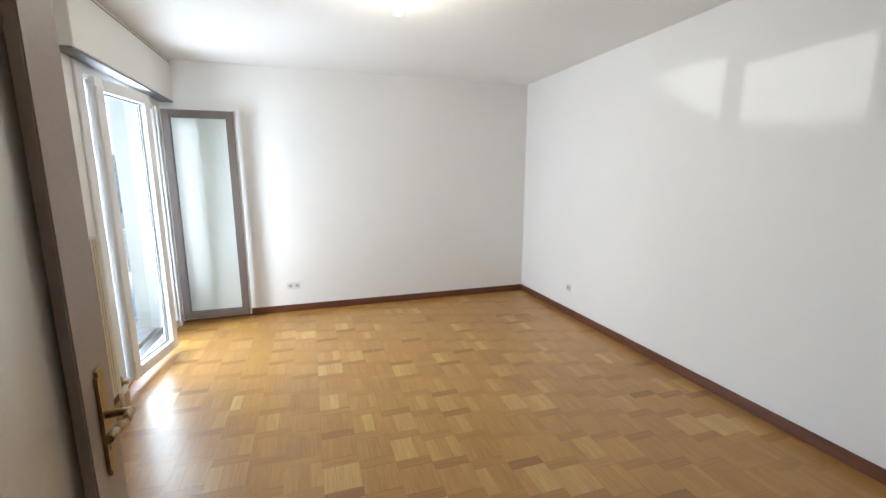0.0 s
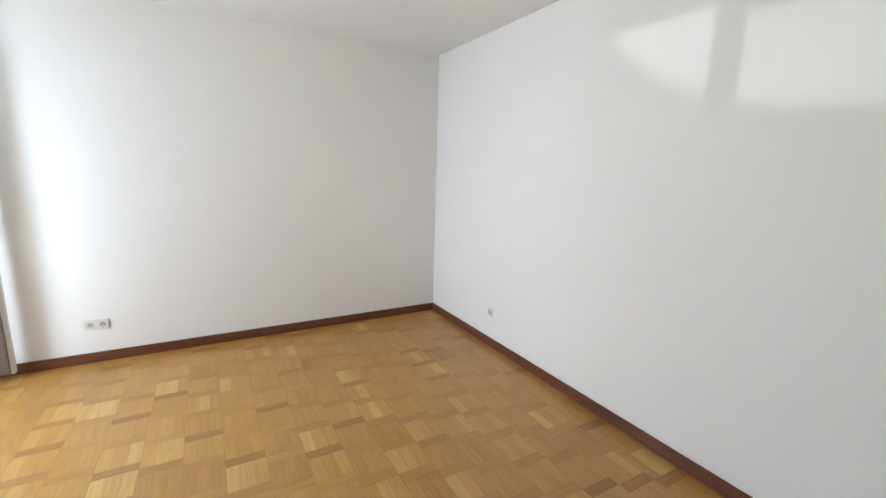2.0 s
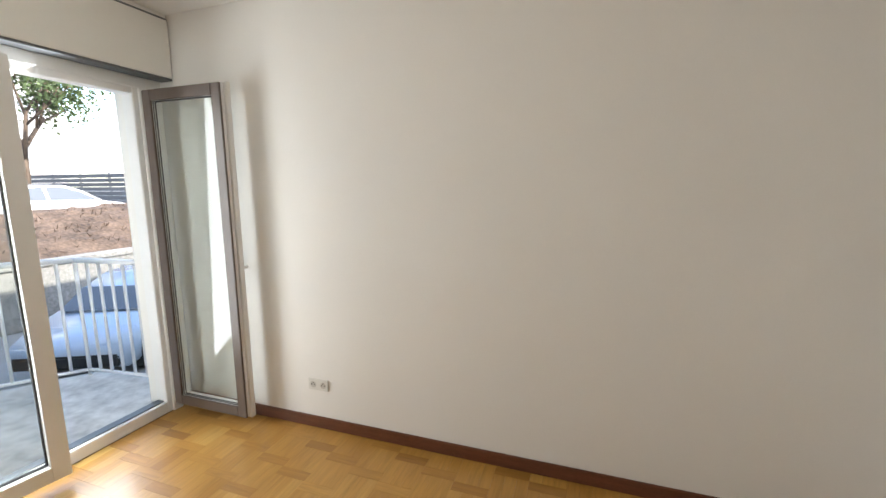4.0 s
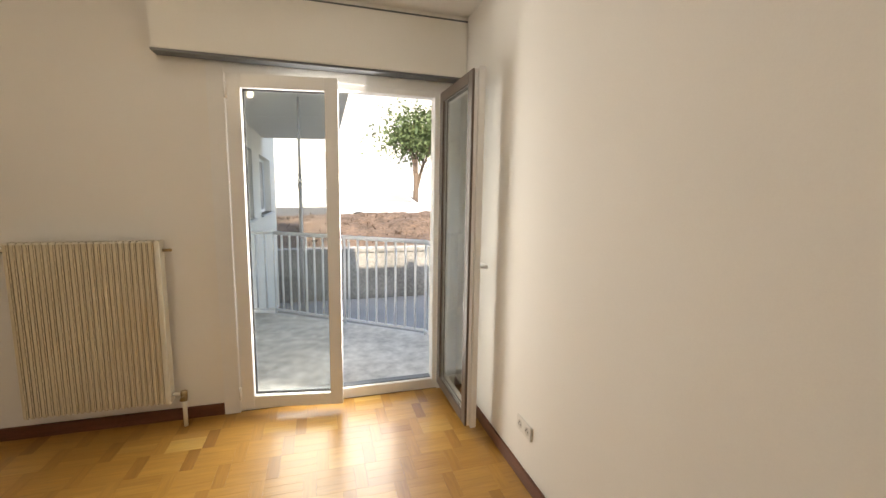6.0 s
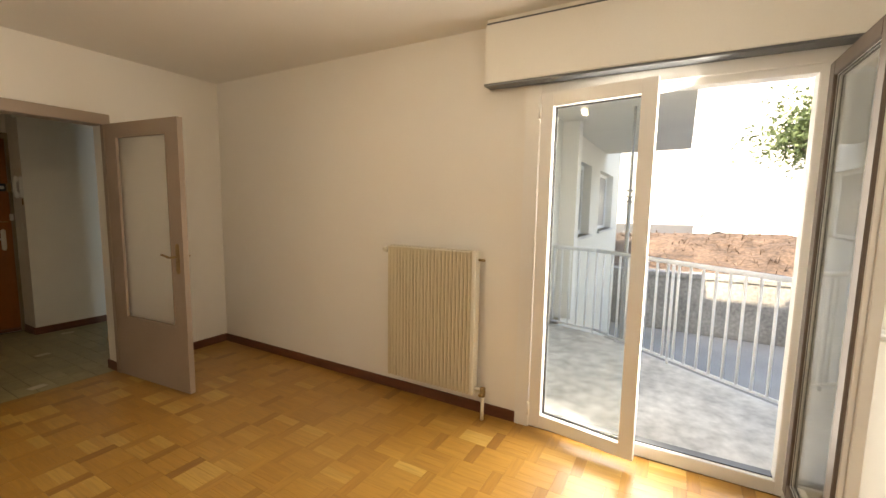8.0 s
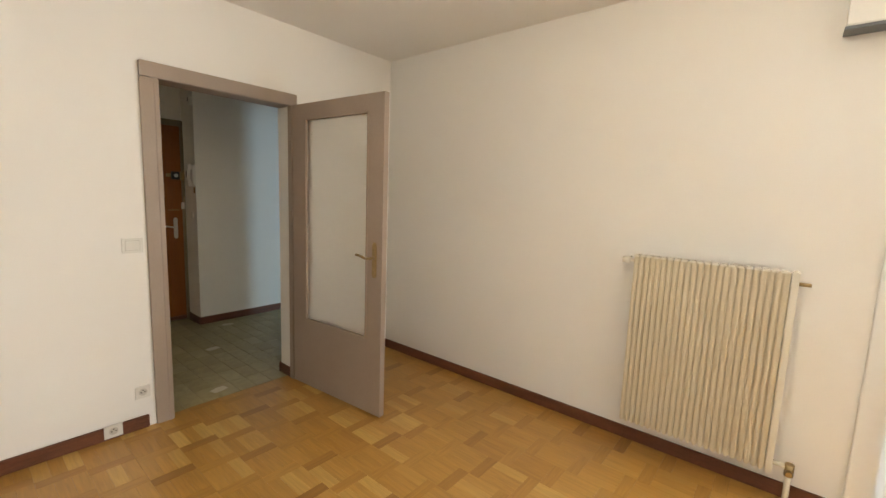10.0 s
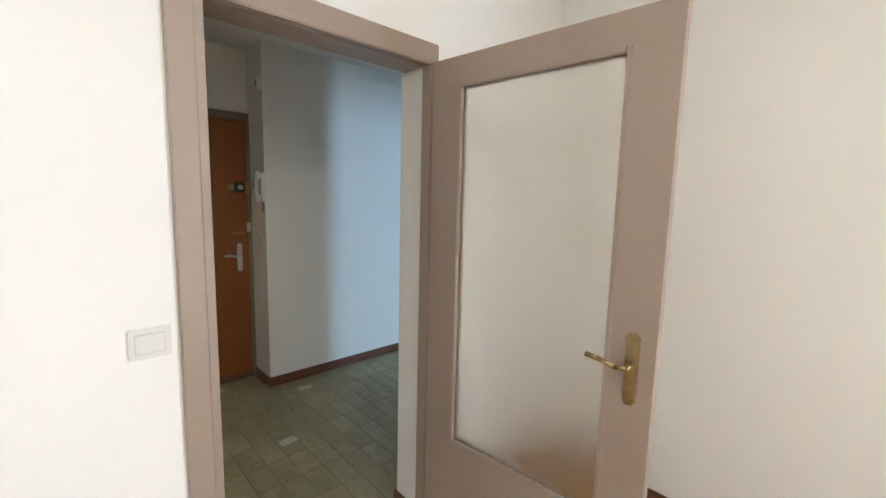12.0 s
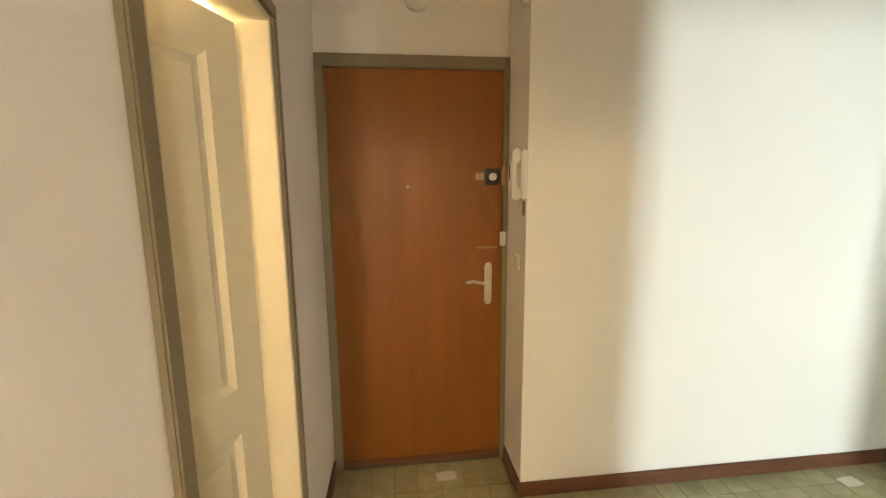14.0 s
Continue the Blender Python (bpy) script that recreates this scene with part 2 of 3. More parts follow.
def add_path(bm, pts, r, seg=10, mi=0):
    for a, b in zip(pts, pts[1:]):
        add_tube(bm, a, b, r, seg=seg, mi=mi)
    for p in pts[1:-1]:
        got = bmesh.ops.create_icosphere(bm, subdivisions=2, radius=r, matrix=Matrix.Translation(p))
        for f in {f for v in got["verts"] for f in v.link_faces}:
            f.material_index, f.smooth = mi, True


def add_prism(bm, outline, z0, z1, mi=0):
    low = [bm.verts.new((x, y, z0)) for x, y in outline]
    top = [bm.verts.new((x, y, z1)) for x, y in outline]
    n = len(outline)
    faces = [bm.faces.new(list(reversed(low))), bm.faces.new(top)]
    faces += [bm.faces.new((low[i], low[(i + 1) % n], top[(i + 1) % n], top[i])) for i in range(n)]
    for f in faces:
        f.material_index = mi


def solid(name, bm, mats, parent=None, m=None):
    bmesh.ops.recalc_face_normals(bm, faces=bm.faces)
    me = bpy.data.meshes.new(name)
    bm.to_mesh(me)
    bm.free()
    for mat in mats if isinstance(mats, (list, tuple)) else [mats]:
        me.materials.append(mat)
    ob = new(name, me)
    if parent:
        ob.parent = parent
    if m is not None:
        ob.matrix_basis = m
    return ob


def boxes(name, rows, mats, parent=None, bevel=0.0, m=None):
    bm = bmesh.new()
    for row in rows:
        add_box(bm, *row[:6], bevel=bevel, mi=row[6] if len(row) > 6 else 0)
    return solid(name, bm, mats, parent, m)


def each(name, rows, mat, parent=None, bevel=0.0):
    for row in rows:
        boxes(name, [row], mat, parent, bevel)


def base(name, m, label, category, group=""):
    return tagged_at(new(name), m, label, category, group)


def tagged_at(ob, m, label, category, group):
    ob.matrix_basis = m
    return tagged(ob, label, category, group)


def structure(ob, label, category):
    return tagged(ob, label, category, kind="structure")


# ---- the large structure ----
W, L, H = 3.927, 4.724, 2.582
structure(boxes("wall_north", [(0, W, L, L + 0.2, 0, H)], WALL), "smooth white painted plaster wall", "wall")
structure(boxes("wall_east", [(W, W + 0.2, -0.14, L + 0.2, 0, H)], WALL), "smooth white painted plaster wall", "wall")
structure(boxes("wall_west", [(-0.25, 0, -0.14, 3.2, 0, H), (-0.25, 0, 3.2, 4.6, 2.16, H), (-0.25, 0, 4.6, L + 0.2, 0, H)], WALL), "white painted wall with the balcony door opening", "wall")
structure(boxes("wall_south", [(0, 0.962, -0.165, 0, 0, H), (1.80, W, -0.14, 0, 0, H), (0.962, 1.80, -0.14, 0, 2.045, H)], WALL), "white painted wall with a doorway to the hall", "wall")
structure(boxes("ceiling", [(-0.25, W + 0.2, -0.14, L + 0.2, H, H + 0.2)], CEIL), "matt white painted ceiling", "ceiling")
floor = structure(boxes("floor", [(-0.02, W, -0.06, L, -0.2, -0.004)], SUBFLOOR), "oiled oak mosaic parquet floor", "floor")
# hall, kitchen and washroom around it
HS = -1.817
structure(boxes("wall_hall_south", [(-2.8, 0.955, HS - 0.5, HS, 0, H), (0.955, 2.12, -2.32, -2.15, 0, H)], HALLW), "white hall wall beside the entrance recess", "wall")
structure(boxes("wall_hall_east", [(1.88, 2.03, -0.725, -0.14, 0, H), (1.88, 2.03, -2.15, -1.40, 0, H), (1.88, 2.03, -1.40, -0.725, 2.0, H)], HALLW), "white hall wall with the washroom doorway", "wall")
structure(boxes("wall_hall_west", [(-3.0, -2.8, -2.3, 2.9, 0, H)], HALLW), "plain white wall closing the hall", "wall")
structure(boxes("wall_hall_north", [(-2.8, -1.15, -0.14, -0.02, 0, H), (-1.15, -0.35, -0.14, -0.02, 2.06, H), (-0.35, -0.25, -0.14, -0.02, 0, H)], HALLW), "white hall wall with the kitchen doorway", "wall")
structure(boxes("ceiling_hall", [(-3.0, W + 0.2, -2.4, -0.142, H, H + 0.2), (-3.0, -0.252, -0.142, 2.7, H, H + 0.2)], CEIL), "matt white painted hall ceiling", "ceiling")
hall_floor = structure(boxes("floor_hall", [(-3.0, 2.03, -2.4, -0.062, -0.2, -0.008), (-3.0, -0.252, -0.06, 2.7, -0.2, -0.008)], GROUT), "worn olive vinyl tile hall floor", "floor")
structure(boxes("wall_washroom", [(2.03, 3.3, -0.3, -0.142, 0, H), (2.12, 3.3, -2.32, -2.15, 0, H), (3.3, 3.45, -2.32, -0.142, 0, H)], HALLW), "plain white washroom walls", "wall")
structure(boxes("floor_washroom", [(2.03, 3.3, -2.15, -0.3, -0.2, 0.0)], PALE), "pale washroom floor", "floor")


def skirting(name, runs):
    bm = bmesh.new()
    for x0, x1, y0, y1 in runs:
        add_box(bm, x0, x1, y0, y1, 0.0, 0.078, bevel=0.004)
    return structure(solid(name, bm, SKIRT), "dark red-brown wooden skirting board", "skirting board")


T = 0.013
skirting("baseboard_room", [(0.014, W - T, L - T, L), (W - T, W, 0, L), (0, T, 0.0, 3.15), (T, 0.90, 0, T), (1.9, W - T, 0, T)])
skirting("baseboard_hall", [(-2.8, 0.955 + T, HS, HS + T), (0.955, 0.955 + T, -2.10, HS), (1.88 - T, 1.88, -2.10, -1.45), (1.88 - T, 1.88, -0.675, -0.145), (0.962, 0.962 + T, -0.165, -0.012), (0.43, 0.962 + T, -0.165 - T, -0.165)])


# ---- doorway to the hall ----
def hall_doorway():
    """Frame of the doorway: flat head and latch side, a deep post on the hinge side."""
    bm = bmesh.new()
    add_box(bm, 1.77, 1.864, 0, 0.018, 0, 2.03, bevel=0.004)
    add_box(bm, 1.772, 1.798, -0.139, -0.001, 0, 2.03, bevel=0.003)
    add_box(bm, 1.782, 1.798, -0.001, 0.022, 0, 2.03, bevel=0.003)
    add_box(bm, 0.925, 1.864, 0, 0.034, 2.03, 2.112, bevel=0.004)
    add_box(bm, 0.964, 1.798, -0.139, -0.001, 2.03, 2.044, bevel=0.003)
    add_box(bm, 0.93, 0.978, -0.01, 0.046, 0, 2.029, bevel=0.004)
    structure(solid("door_frame_1", bm, TAUPE), "taupe painted wooden door frame", "door frame")


hall_doorway()


def lever(name, parent, at, out, along, mat, plate_mat, drop=0.0):
    """Lever handle with a long back plate. out: unit way off the leaf; along: unit way of the lever."""
    o, a, p = Vector(out), Vector(along), Vector(at)
    bm = bmesh.new()
    for z0, z1, wd in ((-0.115, 0.085, 0.019), (-0.125, -0.11, 0.013), (0.08, 0.095, 0.013)):
        c0, c1 = p - a * wd, p + a * wd + o * 0.006
        add_box(bm, *sorted((c0.x, c1.x)), *sorted((c0.y, c1.y)), p.z + z0, p.z + z1, bevel=0.002)
    plate = solid(name + "_plate", bm, plate_mat, parent)
    bm = bmesh.new()
    s = p + o * 0.045
    add_path(bm, [p, s, s + a * 0.035 + Vector((0, 0, -0.004)), s + a * 0.085 + Vector((0, 0, 0.008)), s + a * 0.12 + Vector((0, 0, 0.012 + drop))], 0.008)
    add_tube(bm, p + Vector((0, 0, -0.07)) + o * 0.004, p + Vector((0, 0, -0.07)) + o * 0.008, 0.006)
    return plate, solid(name, bm, mat, parent)


def glazed_door(m, wide, high):
    """Taupe leaf with one tall frosted pane; hinge at the origin, leaf along +x, thickness along y."""
    root = base("glazed_door", m, "open taupe wooden door with frosted glass pane", "door")
    a, b, z0, z1, t = 0.134, wide - 0.126, 0.50, 1.932, 0.02
    boxes("leaf", [(0, a, -t, t, 0.008, high), (b, wide, -t, t, 0.008, high), (a, b, -t, t, 0.008, z0), (a, b, -t, t, z1, high)], TAUPE, root)
    for side in (-1, 1):
        ya, yb = sorted((side * 0.0035, side * (t + 0.004)))
        boxes("glazing_bead", [(a, a + 0.016, ya, yb, z0, z1), (b - 0.016, b, ya, yb, z0, z1), (a + 0.016, b - 0.016, ya, yb, z0, z0 + 0.016), (a + 0.016, b - 0.016, ya, yb, z1 - 0.016, z1)], TAUPE, root, bevel=0.003)
    pane = boxes("pane", [(a - 0.004, b + 0.004, -0.003, 0.003, z0 - 0.004, z1 + 0.004)], FROST, root)
    pane.visible_shadow = False
    for side in (-1, 1):
        lever("handle", root, (wide - 0.062, side * t, 1.04), (0, side, 0), (-1, 0, 0), BRASS, BRASS)
    for z in (0.25, 1.05, 1.85):
        bm = bmesh.new()
        add_tube(bm, (-0.006, 0.024, z - 0.04), (-0.006, 0.024, z + 0.04), 0.008)
        solid("hinge", bm, STEEL, root)
    return root


HINGE, EDGE = Vector((0.955, 0.052)), Vector((0.882, 0.934))
glazed_door(pose(HINGE.x, HINGE.y, 0, 0, 0, math.degrees(math.atan2(EDGE.y - HINGE.y, EDGE.x - HINGE.x))), (EDGE - HINGE).length, 2.03)


# ---- balcony door ----
def balcony_frame():
    y0, y1, top = 3.2, 4.6, 2.16
    rows = [(-0.1, -0.005, y0, y0 + 0.075, 0, top), (-0.1, -0.005, y1 - 0.06, y1, 0, top), (-0.1, -0.005, y0 + 0.075, y1 - 0.06, top - 0.07, top), (-0.1, -0.005, y0 + 0.075, y1 - 0.06, 0.0, 0.075),
            (0, 0.016, y0 - 0.05, y0 + 0.045, 0, top + 0.03), (0, 0.014, y0 + 0.045, y1 + 0.02, top - 0.035, top + 0.03), (0, 0.014, y1 - 0.03, y1 + 0.04, 0, top - 0.035)]
    ob = boxes("window_frame_1", rows, PVC, bevel=0.004)
    structure(ob, "white plastic balcony door frame", "door frame")
    structure(boxes("threshold_strip", [(-0.085, -0.03, y0 + 0.08, y1 - 0.065, 0.0755, 0.083)], SHADOW_GAP), "dark metal threshold rail of the balcony door", "threshold")


balcony_frame()


def casement(m, wide, z0, z1, inner, outer, label, handle):
    """Glazed leaf: hinge at the origin, leaf along +x, room side towards -y."""
    root = base("balcony_door", m, label, "balcony door", "balcony door leaves")
    s = 0.078
    for nm, mat, ya, yb in (("inner_frame", inner, -0.066, -0.03), ("core_frame", PVC, -0.0298, -0.0102), ("outer_frame", outer, -0.01, 0.004)):
        i = 0.0 if nm == "inner_frame" else 0.012
        boxes(nm, [(i, s, ya, yb, z0 + i, z1 - i), (wide - s, wide - i, ya, yb, z0 + i, z1 - i), (s, wide - s, ya, yb, z0 + i, z0 + s), (s, wide - s, ya, yb, z1 - s, z1 - i)], mat, root, bevel=0.003)
    for ya, yb in ((-0.029, -0.026), (-0.014, -0.0115)):
        boxes("gasket", [(s, s + 0.006, ya, yb, z0 + s, z1 - s), (wide - s - 0.006, wide - s, ya, yb, z0 + s, z1 - s), (s, wide - s, ya, yb, z0 + s, z0 + s + 0.006), (s, wide - s, ya, yb, z1 - s - 0.006, z1 - s)], GASKET, root)
    pane = boxes("pane", [(s, wide - s, -0.0225, -0.0175, z0 + s, z1 - s)], GLASS, root)
    pane.visible_shadow = False
    if handle:
        bm = bmesh.new()
        x = wide - 0.036
        add_box(bm, x - 0.014, x + 0.014, -0.074, -0.066, 0.99, 1.06, bevel=0.003)
        add_tube(bm, (x, -0.07, 1.025), (x, -0.115, 1.025), 0.009)
        add_box(bm, x - 0.12, x + 0.012, -0.125, -0.107, 1.014, 1.036, bevel=0.005)
        solid("handle", bm, PVC, root)
    for z in (z0 + 0.1, z1 - 0.1):
        bm = bmesh.new()
        add_tube(bm, (-0.004, -0.07, z - 0.04), (-0.004, -0.07, z + 0.04), 0.009)
        solid("hinge", bm, PVC, root)
    return root


# the leaf that stands ajar, and the one folded back along the north wall
LA, LB = Vector((0.0, 3.272)), Vector((0.104, 3.897))
casement(pose(LA.x, LA.y, 0, 0, 0, math.degrees(math.atan2(LB.y - LA.y, LB.x - LA.x))), (LB - LA).length, 0.055, 2.115, PVC, PVC, "white plastic glazed balcony door leaf standing ajar", False)
casement(pose(0.03, 4.566, 0, 0, 0, 0.2) @ Matrix.Diagonal((1, -1, 1, 1)), 0.635, 0.055, 2.12, PVC, BRONZE, "open glazed balcony door leaf with brown outer face", True)


def shutter_box():
    root = base("roller_shutter_box", pose(0, 0, 0), "white painted roller shutter box above the balcony door", "shutter box")
    y0, y1, z0, z1 = 2.915, L - 0.004, 2.2, H - 0.036
    boxes("cover", [(0.001, 0.122, y0, y1, z0 + 0.002, z1)], BOXW, root, bevel=0.004)
    # dark strips paint the shade under the box and in its top gap
    boxes("lower_profile", [(0.016, 0.118, y0 - 0.006, y1, z0 - 0.012, z0 + 0.0015)], SHADOW_GAP, root, bevel=0.002)
    boxes("top_seam", [(0.001, 0.114, y0 + 0.004, y1, z1, z1 + 0.012)], SHADOW_GAP, root)
    boxes("filler", [(0.001, 0.108, y0 + 0.004, y1, z1 + 0.012, H - 0.001)], BOXW, root)


shutter_box()


# ---- radiator ----
def radiator():
    root = base("radiator", pose(0, 0, 0), "cream ribbed panel radiator on the white wall", "radiator")
    y0, y1, z0, z1 = 2.17, 2.885, 0.165, 1.15
    n = 24
    step = (y1 - 0.03 - y0) / n
    bm = bmesh.new()
    add_box(bm, 0.05, 0.104, y0, y1 - 0.03, z0 + 0.012, z1 - 0.012)
    for i in range(n):
        c = y0 + (i + 0.5) * step
        add_box(bm, 0.1, 0.122, c - step * 0.42, c + step * 0.42, z0, z1 - 0.005, bevel=0.006)
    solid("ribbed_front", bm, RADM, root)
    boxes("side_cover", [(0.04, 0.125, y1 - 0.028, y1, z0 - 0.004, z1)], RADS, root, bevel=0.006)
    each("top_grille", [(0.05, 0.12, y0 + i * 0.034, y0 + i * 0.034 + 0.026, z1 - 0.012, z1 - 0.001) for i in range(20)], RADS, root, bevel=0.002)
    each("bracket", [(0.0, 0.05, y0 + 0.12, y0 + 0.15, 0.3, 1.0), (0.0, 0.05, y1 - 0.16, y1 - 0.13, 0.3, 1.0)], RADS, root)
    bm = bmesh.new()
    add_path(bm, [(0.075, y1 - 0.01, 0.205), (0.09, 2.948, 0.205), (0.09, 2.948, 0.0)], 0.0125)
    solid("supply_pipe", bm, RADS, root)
    bm = bmesh.new()
    add_tube(bm, (0.09, 2.948, 0.165), (0.09, 2.948, 0.225), 0.019)
    add_tube(bm, (0.09, 2.948, 0.19), (0.135, 2.948, 0.19), 0.013)
    solid("valve", bm, BRASS, root)
    bm = bmesh.new()
    add_tube(bm, (0.07, y1, 1.09), (0.07, y1 + 0.045, 1.09), 0.009)
    solid("bleed_screw", bm, BRASS, root)
    bm = bmesh.new()
    add_tube(bm, (0.07, y0, 1.11), (0.07, y0 - 0.035, 1.11), 0.011)
    add_tube(bm, (0.07, y0 - 0.03, 1.11), (0.07, y0 - 0.072, 1.11), 0.021, 0.017)
    add_tube(bm, (0.07, y0 - 0.045, 1.11), (0.0, y0 - 0.045, 1.12), 0.009)
    solid("valve_knob", bm, RADS, root)


radiator()


# ---- switches and sockets ----
def wall_plate(name, m, wide, high, label, category, kind):
    """Plate on the plane y = 0, facing +y."""
    root = base(name, m, label, category)
    boxes("plate", [(-wide / 2, wide / 2, 0, 0.0095, -high / 2, high / 2)], PLASTIC, root, bevel=0.003)
    if kind == "switch":
        boxes("rocker", [(-wide * 0.33, wide * 0.33, 0.0085, 0.014, -high * 0.3, high * 0.3)], PLASTIC, root, bevel=0.002)
        boxes("gap", [(-wide * 0.35, wide * 0.35, 0.0086, 0.0099, -high * 0.33, high * 0.33)], PLASTIC_SHADED, root)
        return root
    for c in ([0] if kind == "single" else [-wide / 4, wide / 4]):
        bm = bmesh.new()
        add_tube(bm, (c, 0.0085, 0), (c, 0.0105, 0), 0.021, seg=24)
        solid("insert", bm, PLASTIC_SHADED, root)
        for x, z in ((c - 0.0095, 0), (c + 0.0095, 0), (c, 0.011)):
            bm = bmesh.new()
            add_tube(bm, (x, 0.010, z), (x, 0.0112, z), 0.004)
            solid("contact_hole", bm, HOLE, root)
    return root


wall_plate("light_switch", pose(1.934, 0, 1.096), 0.10, 0.085, "white plastic rocker light switch on the wall", "light switch", "switch")
wall_plate("wall_socket", pose(1.925, 0, 0.225), 0.075, 0.075, "white single wall socket beside the doorway", "socket", "single")
wall_plate("wall_socket", pose(2.075, 0.013, 0.05), 0.085, 0.075, "white telephone socket on the skirting board", "socket", "single")
wall_plate("wall_socket", pose(1.095, L, 0.292, 0, 0, 180), 0.145, 0.075, "white double wall socket above the skirting", "socket", "double")
wall_plate("wall_socket", pose(W, 3.682, 0.30, 0, 0, 90), 0.07, 0.075, "white single wall socket above the skirting", "socket", "single")


def bare_bulb():
    root = base("ceiling_bulb", pose(1.85, 2.48, H), "lit bare bulb hanging from the ceiling", "ceiling lamp")
    bm = bmesh.new()
    add_tube(bm, (0, 0, -0.012), (0, 0, 0), 0.035, 0.04, seg=20)
    add_tube(bm, (0, 0, -0.085), (0, 0, -0.012), 0.004, seg=8)
    add_tube(bm, (0, 0, -0.12), (0, 0, -0.08), 0.018, seg=16)
    solid("holder", bm, PLASTIC, root)
    bm = bmesh.new()
    bmesh.ops.create_uvsphere(bm, u_segments=20, v_segments=12, radius=0.03, matrix=Matrix.Translation((0, 0, -0.16)))
    add_tube(bm, (0, 0, -0.142), (0, 0, -0.114), 0.024, 0.014, seg=16)
    for f in bm.faces:
        f.smooth = True
    ob = solid("glass", bm, BULB, root)
    ob.visible_shadow = False


bare_bulb()


# ---- hall ----
def entrance_door():
    y = -2.105
    bm = bmesh.new()
    for a, b in ((0.957, 0.984), (1.836, 1.877)):
        add_box(bm, a, b, y - 0.045, y, 0, 2.05, bevel=0.004)
    add_box(bm, 0.957, 1.877, y - 0.045, y, 2.05, 2.108, bevel=0.004)
    structure(solid("door_frame_2", bm, OLIVE), "olive-brown painted entrance door frame", "door frame")
    root = base("entrance_door", pose(0, 0, 0), "closed orange-brown wood veneer entrance door", "door")
    f = y - 0.012
    boxes("leaf", [(0.986, 1.834, y - 0.05, f, 0.012, 2.048)], ENTRY, root, bevel=0.002)
    boxes("bottom_rail", [(0.99, 1.83, f, f + 0.012, 0.014, 0.05)], SKIRT, root, bevel=0.003)
    lever("handle", root, (1.056, f, 1.015), (0, 1, 0), (1, 0, 0), STEEL, STEEL, -0.01)
    boxes("rim_lock", [(1.01, 1.08, f, f + 0.035, 1.505, 1.585), (0.965, 1.002, y, y + 0.028, 1.5, 1.59, 1), (1.08, 1.125, f, f + 0.012, 1.53, 1.565, 1)], [BLACK, BRASS], root, bevel=0.004)
    bm = bmesh.new()
    add_tube(bm, (1.045, f + 0.035, 1.545), (1.045, f + 0.05, 1.545), 0.018, seg=20)
    solid("lock_knob", bm, STEEL, root)
    boxes("strike_plate", [(0.972, 1.0, y, y + 0.014, 1.20, 1.27)], STEEL, root, bevel=0.002)
    boxes("latch_bar", [(1.012, 1.11, f, f + 0.006, 1.185, 1.193)], BRASS, root)
    bm = bmesh.new()
    add_tube(bm, (1.46, f - 0.002, 1.50), (1.46, f + 0.004, 1.50), 0.009, seg=16)
    solid("peephole", bm, BRASS, root)


entrance_door()


def intercom():
    root = base("intercom_handset", pose(0.955, -1.845, 1.55), "white door intercom handset on the hall wall", "intercom")
    boxes("base", [(0, 0.03, -0.045, 0.045, -0.105, 0.105)], PLASTIC, root, bevel=0.006)
    boxes("handset", [(0.03, 0.066, -0.03, 0.034, -0.11, -0.05), (0.03, 0.066, -0.03, 0.034, 0.05, 0.11), (0.045, 0.072, -0.026, 0.03, -0.06, 0.06)], PLASTIC, root, bevel=0.008)
    boxes("grille_slot", [(0.072, 0.0732, -0.006, 0.01, -0.02, 0.045)], BLACK, root)
    tagged(boxes("glue_mark", [(0.955, 0.9565, -1.875, -1.835, 1.37, 1.435)], BROWN_PATCH), "brown mark on the wall under the intercom", "stain")
    wall_plate("light_switch", pose(0.955, -1.925, 1.145, 0, 0, -90), 0.05, 0.07, "small white push button switch", "light switch", "switch")
    root = base("doorbell_box", pose(0.955, -1.86, 2.285), "small white bell box high on the wall", "doorbell")
    boxes("case", [(0, 0.03, -0.03, 0.03, -0.045, 0.045)], PLASTIC, root, bevel=0.004)
    boxes("slot", [(0.03, 0.031, -0.008, 0.008, -0.012, 0.022)], BLACK, root)
    bm = bmesh.new()
    add_tube(bm, (1.40, -2.15, 2.37), (1.40, -2.138, 2.37), 0.062, 0.058, seg=32)
    tagged(solid("junction_cover", bm, PLASTIC), "round white junction cover above the entrance door", "junction cover")


intercom()


def casing_east(name):
    """Frame of the washroom doorway, in the wall x = 1.88."""
    x, y0, y1, top, w = 1.88, -1.40, -0.725, 2.0, 0.045
    bm = bmesh.new()
    for a, b in ((y0 - w, y0), (y1, y1 + w)):
        add_box(bm, x - 0.018, x, a, b, 0, top, bevel=0.004)
    add_box(bm, x - 0.018, x, y0 - w, y1 + w, top, top + w, bevel=0.004)
    for a, b in ((y0, y0 + 0.02), (y1 - 0.02, y1)):
        add_box(bm, x - 0.01, x + 0.11, a, b, 0, top, bevel=0.003, mi=1)
    add_box(bm, x - 0.01, x + 0.11, y0 + 0.02, y1 - 0.02, top - 0.02, top, bevel=0.003, mi=1)
    structure(solid(name, bm, [OLIVE, CREAM]), "olive-brown painted washroom door frame", "door frame")


casing_east("door_frame_3")


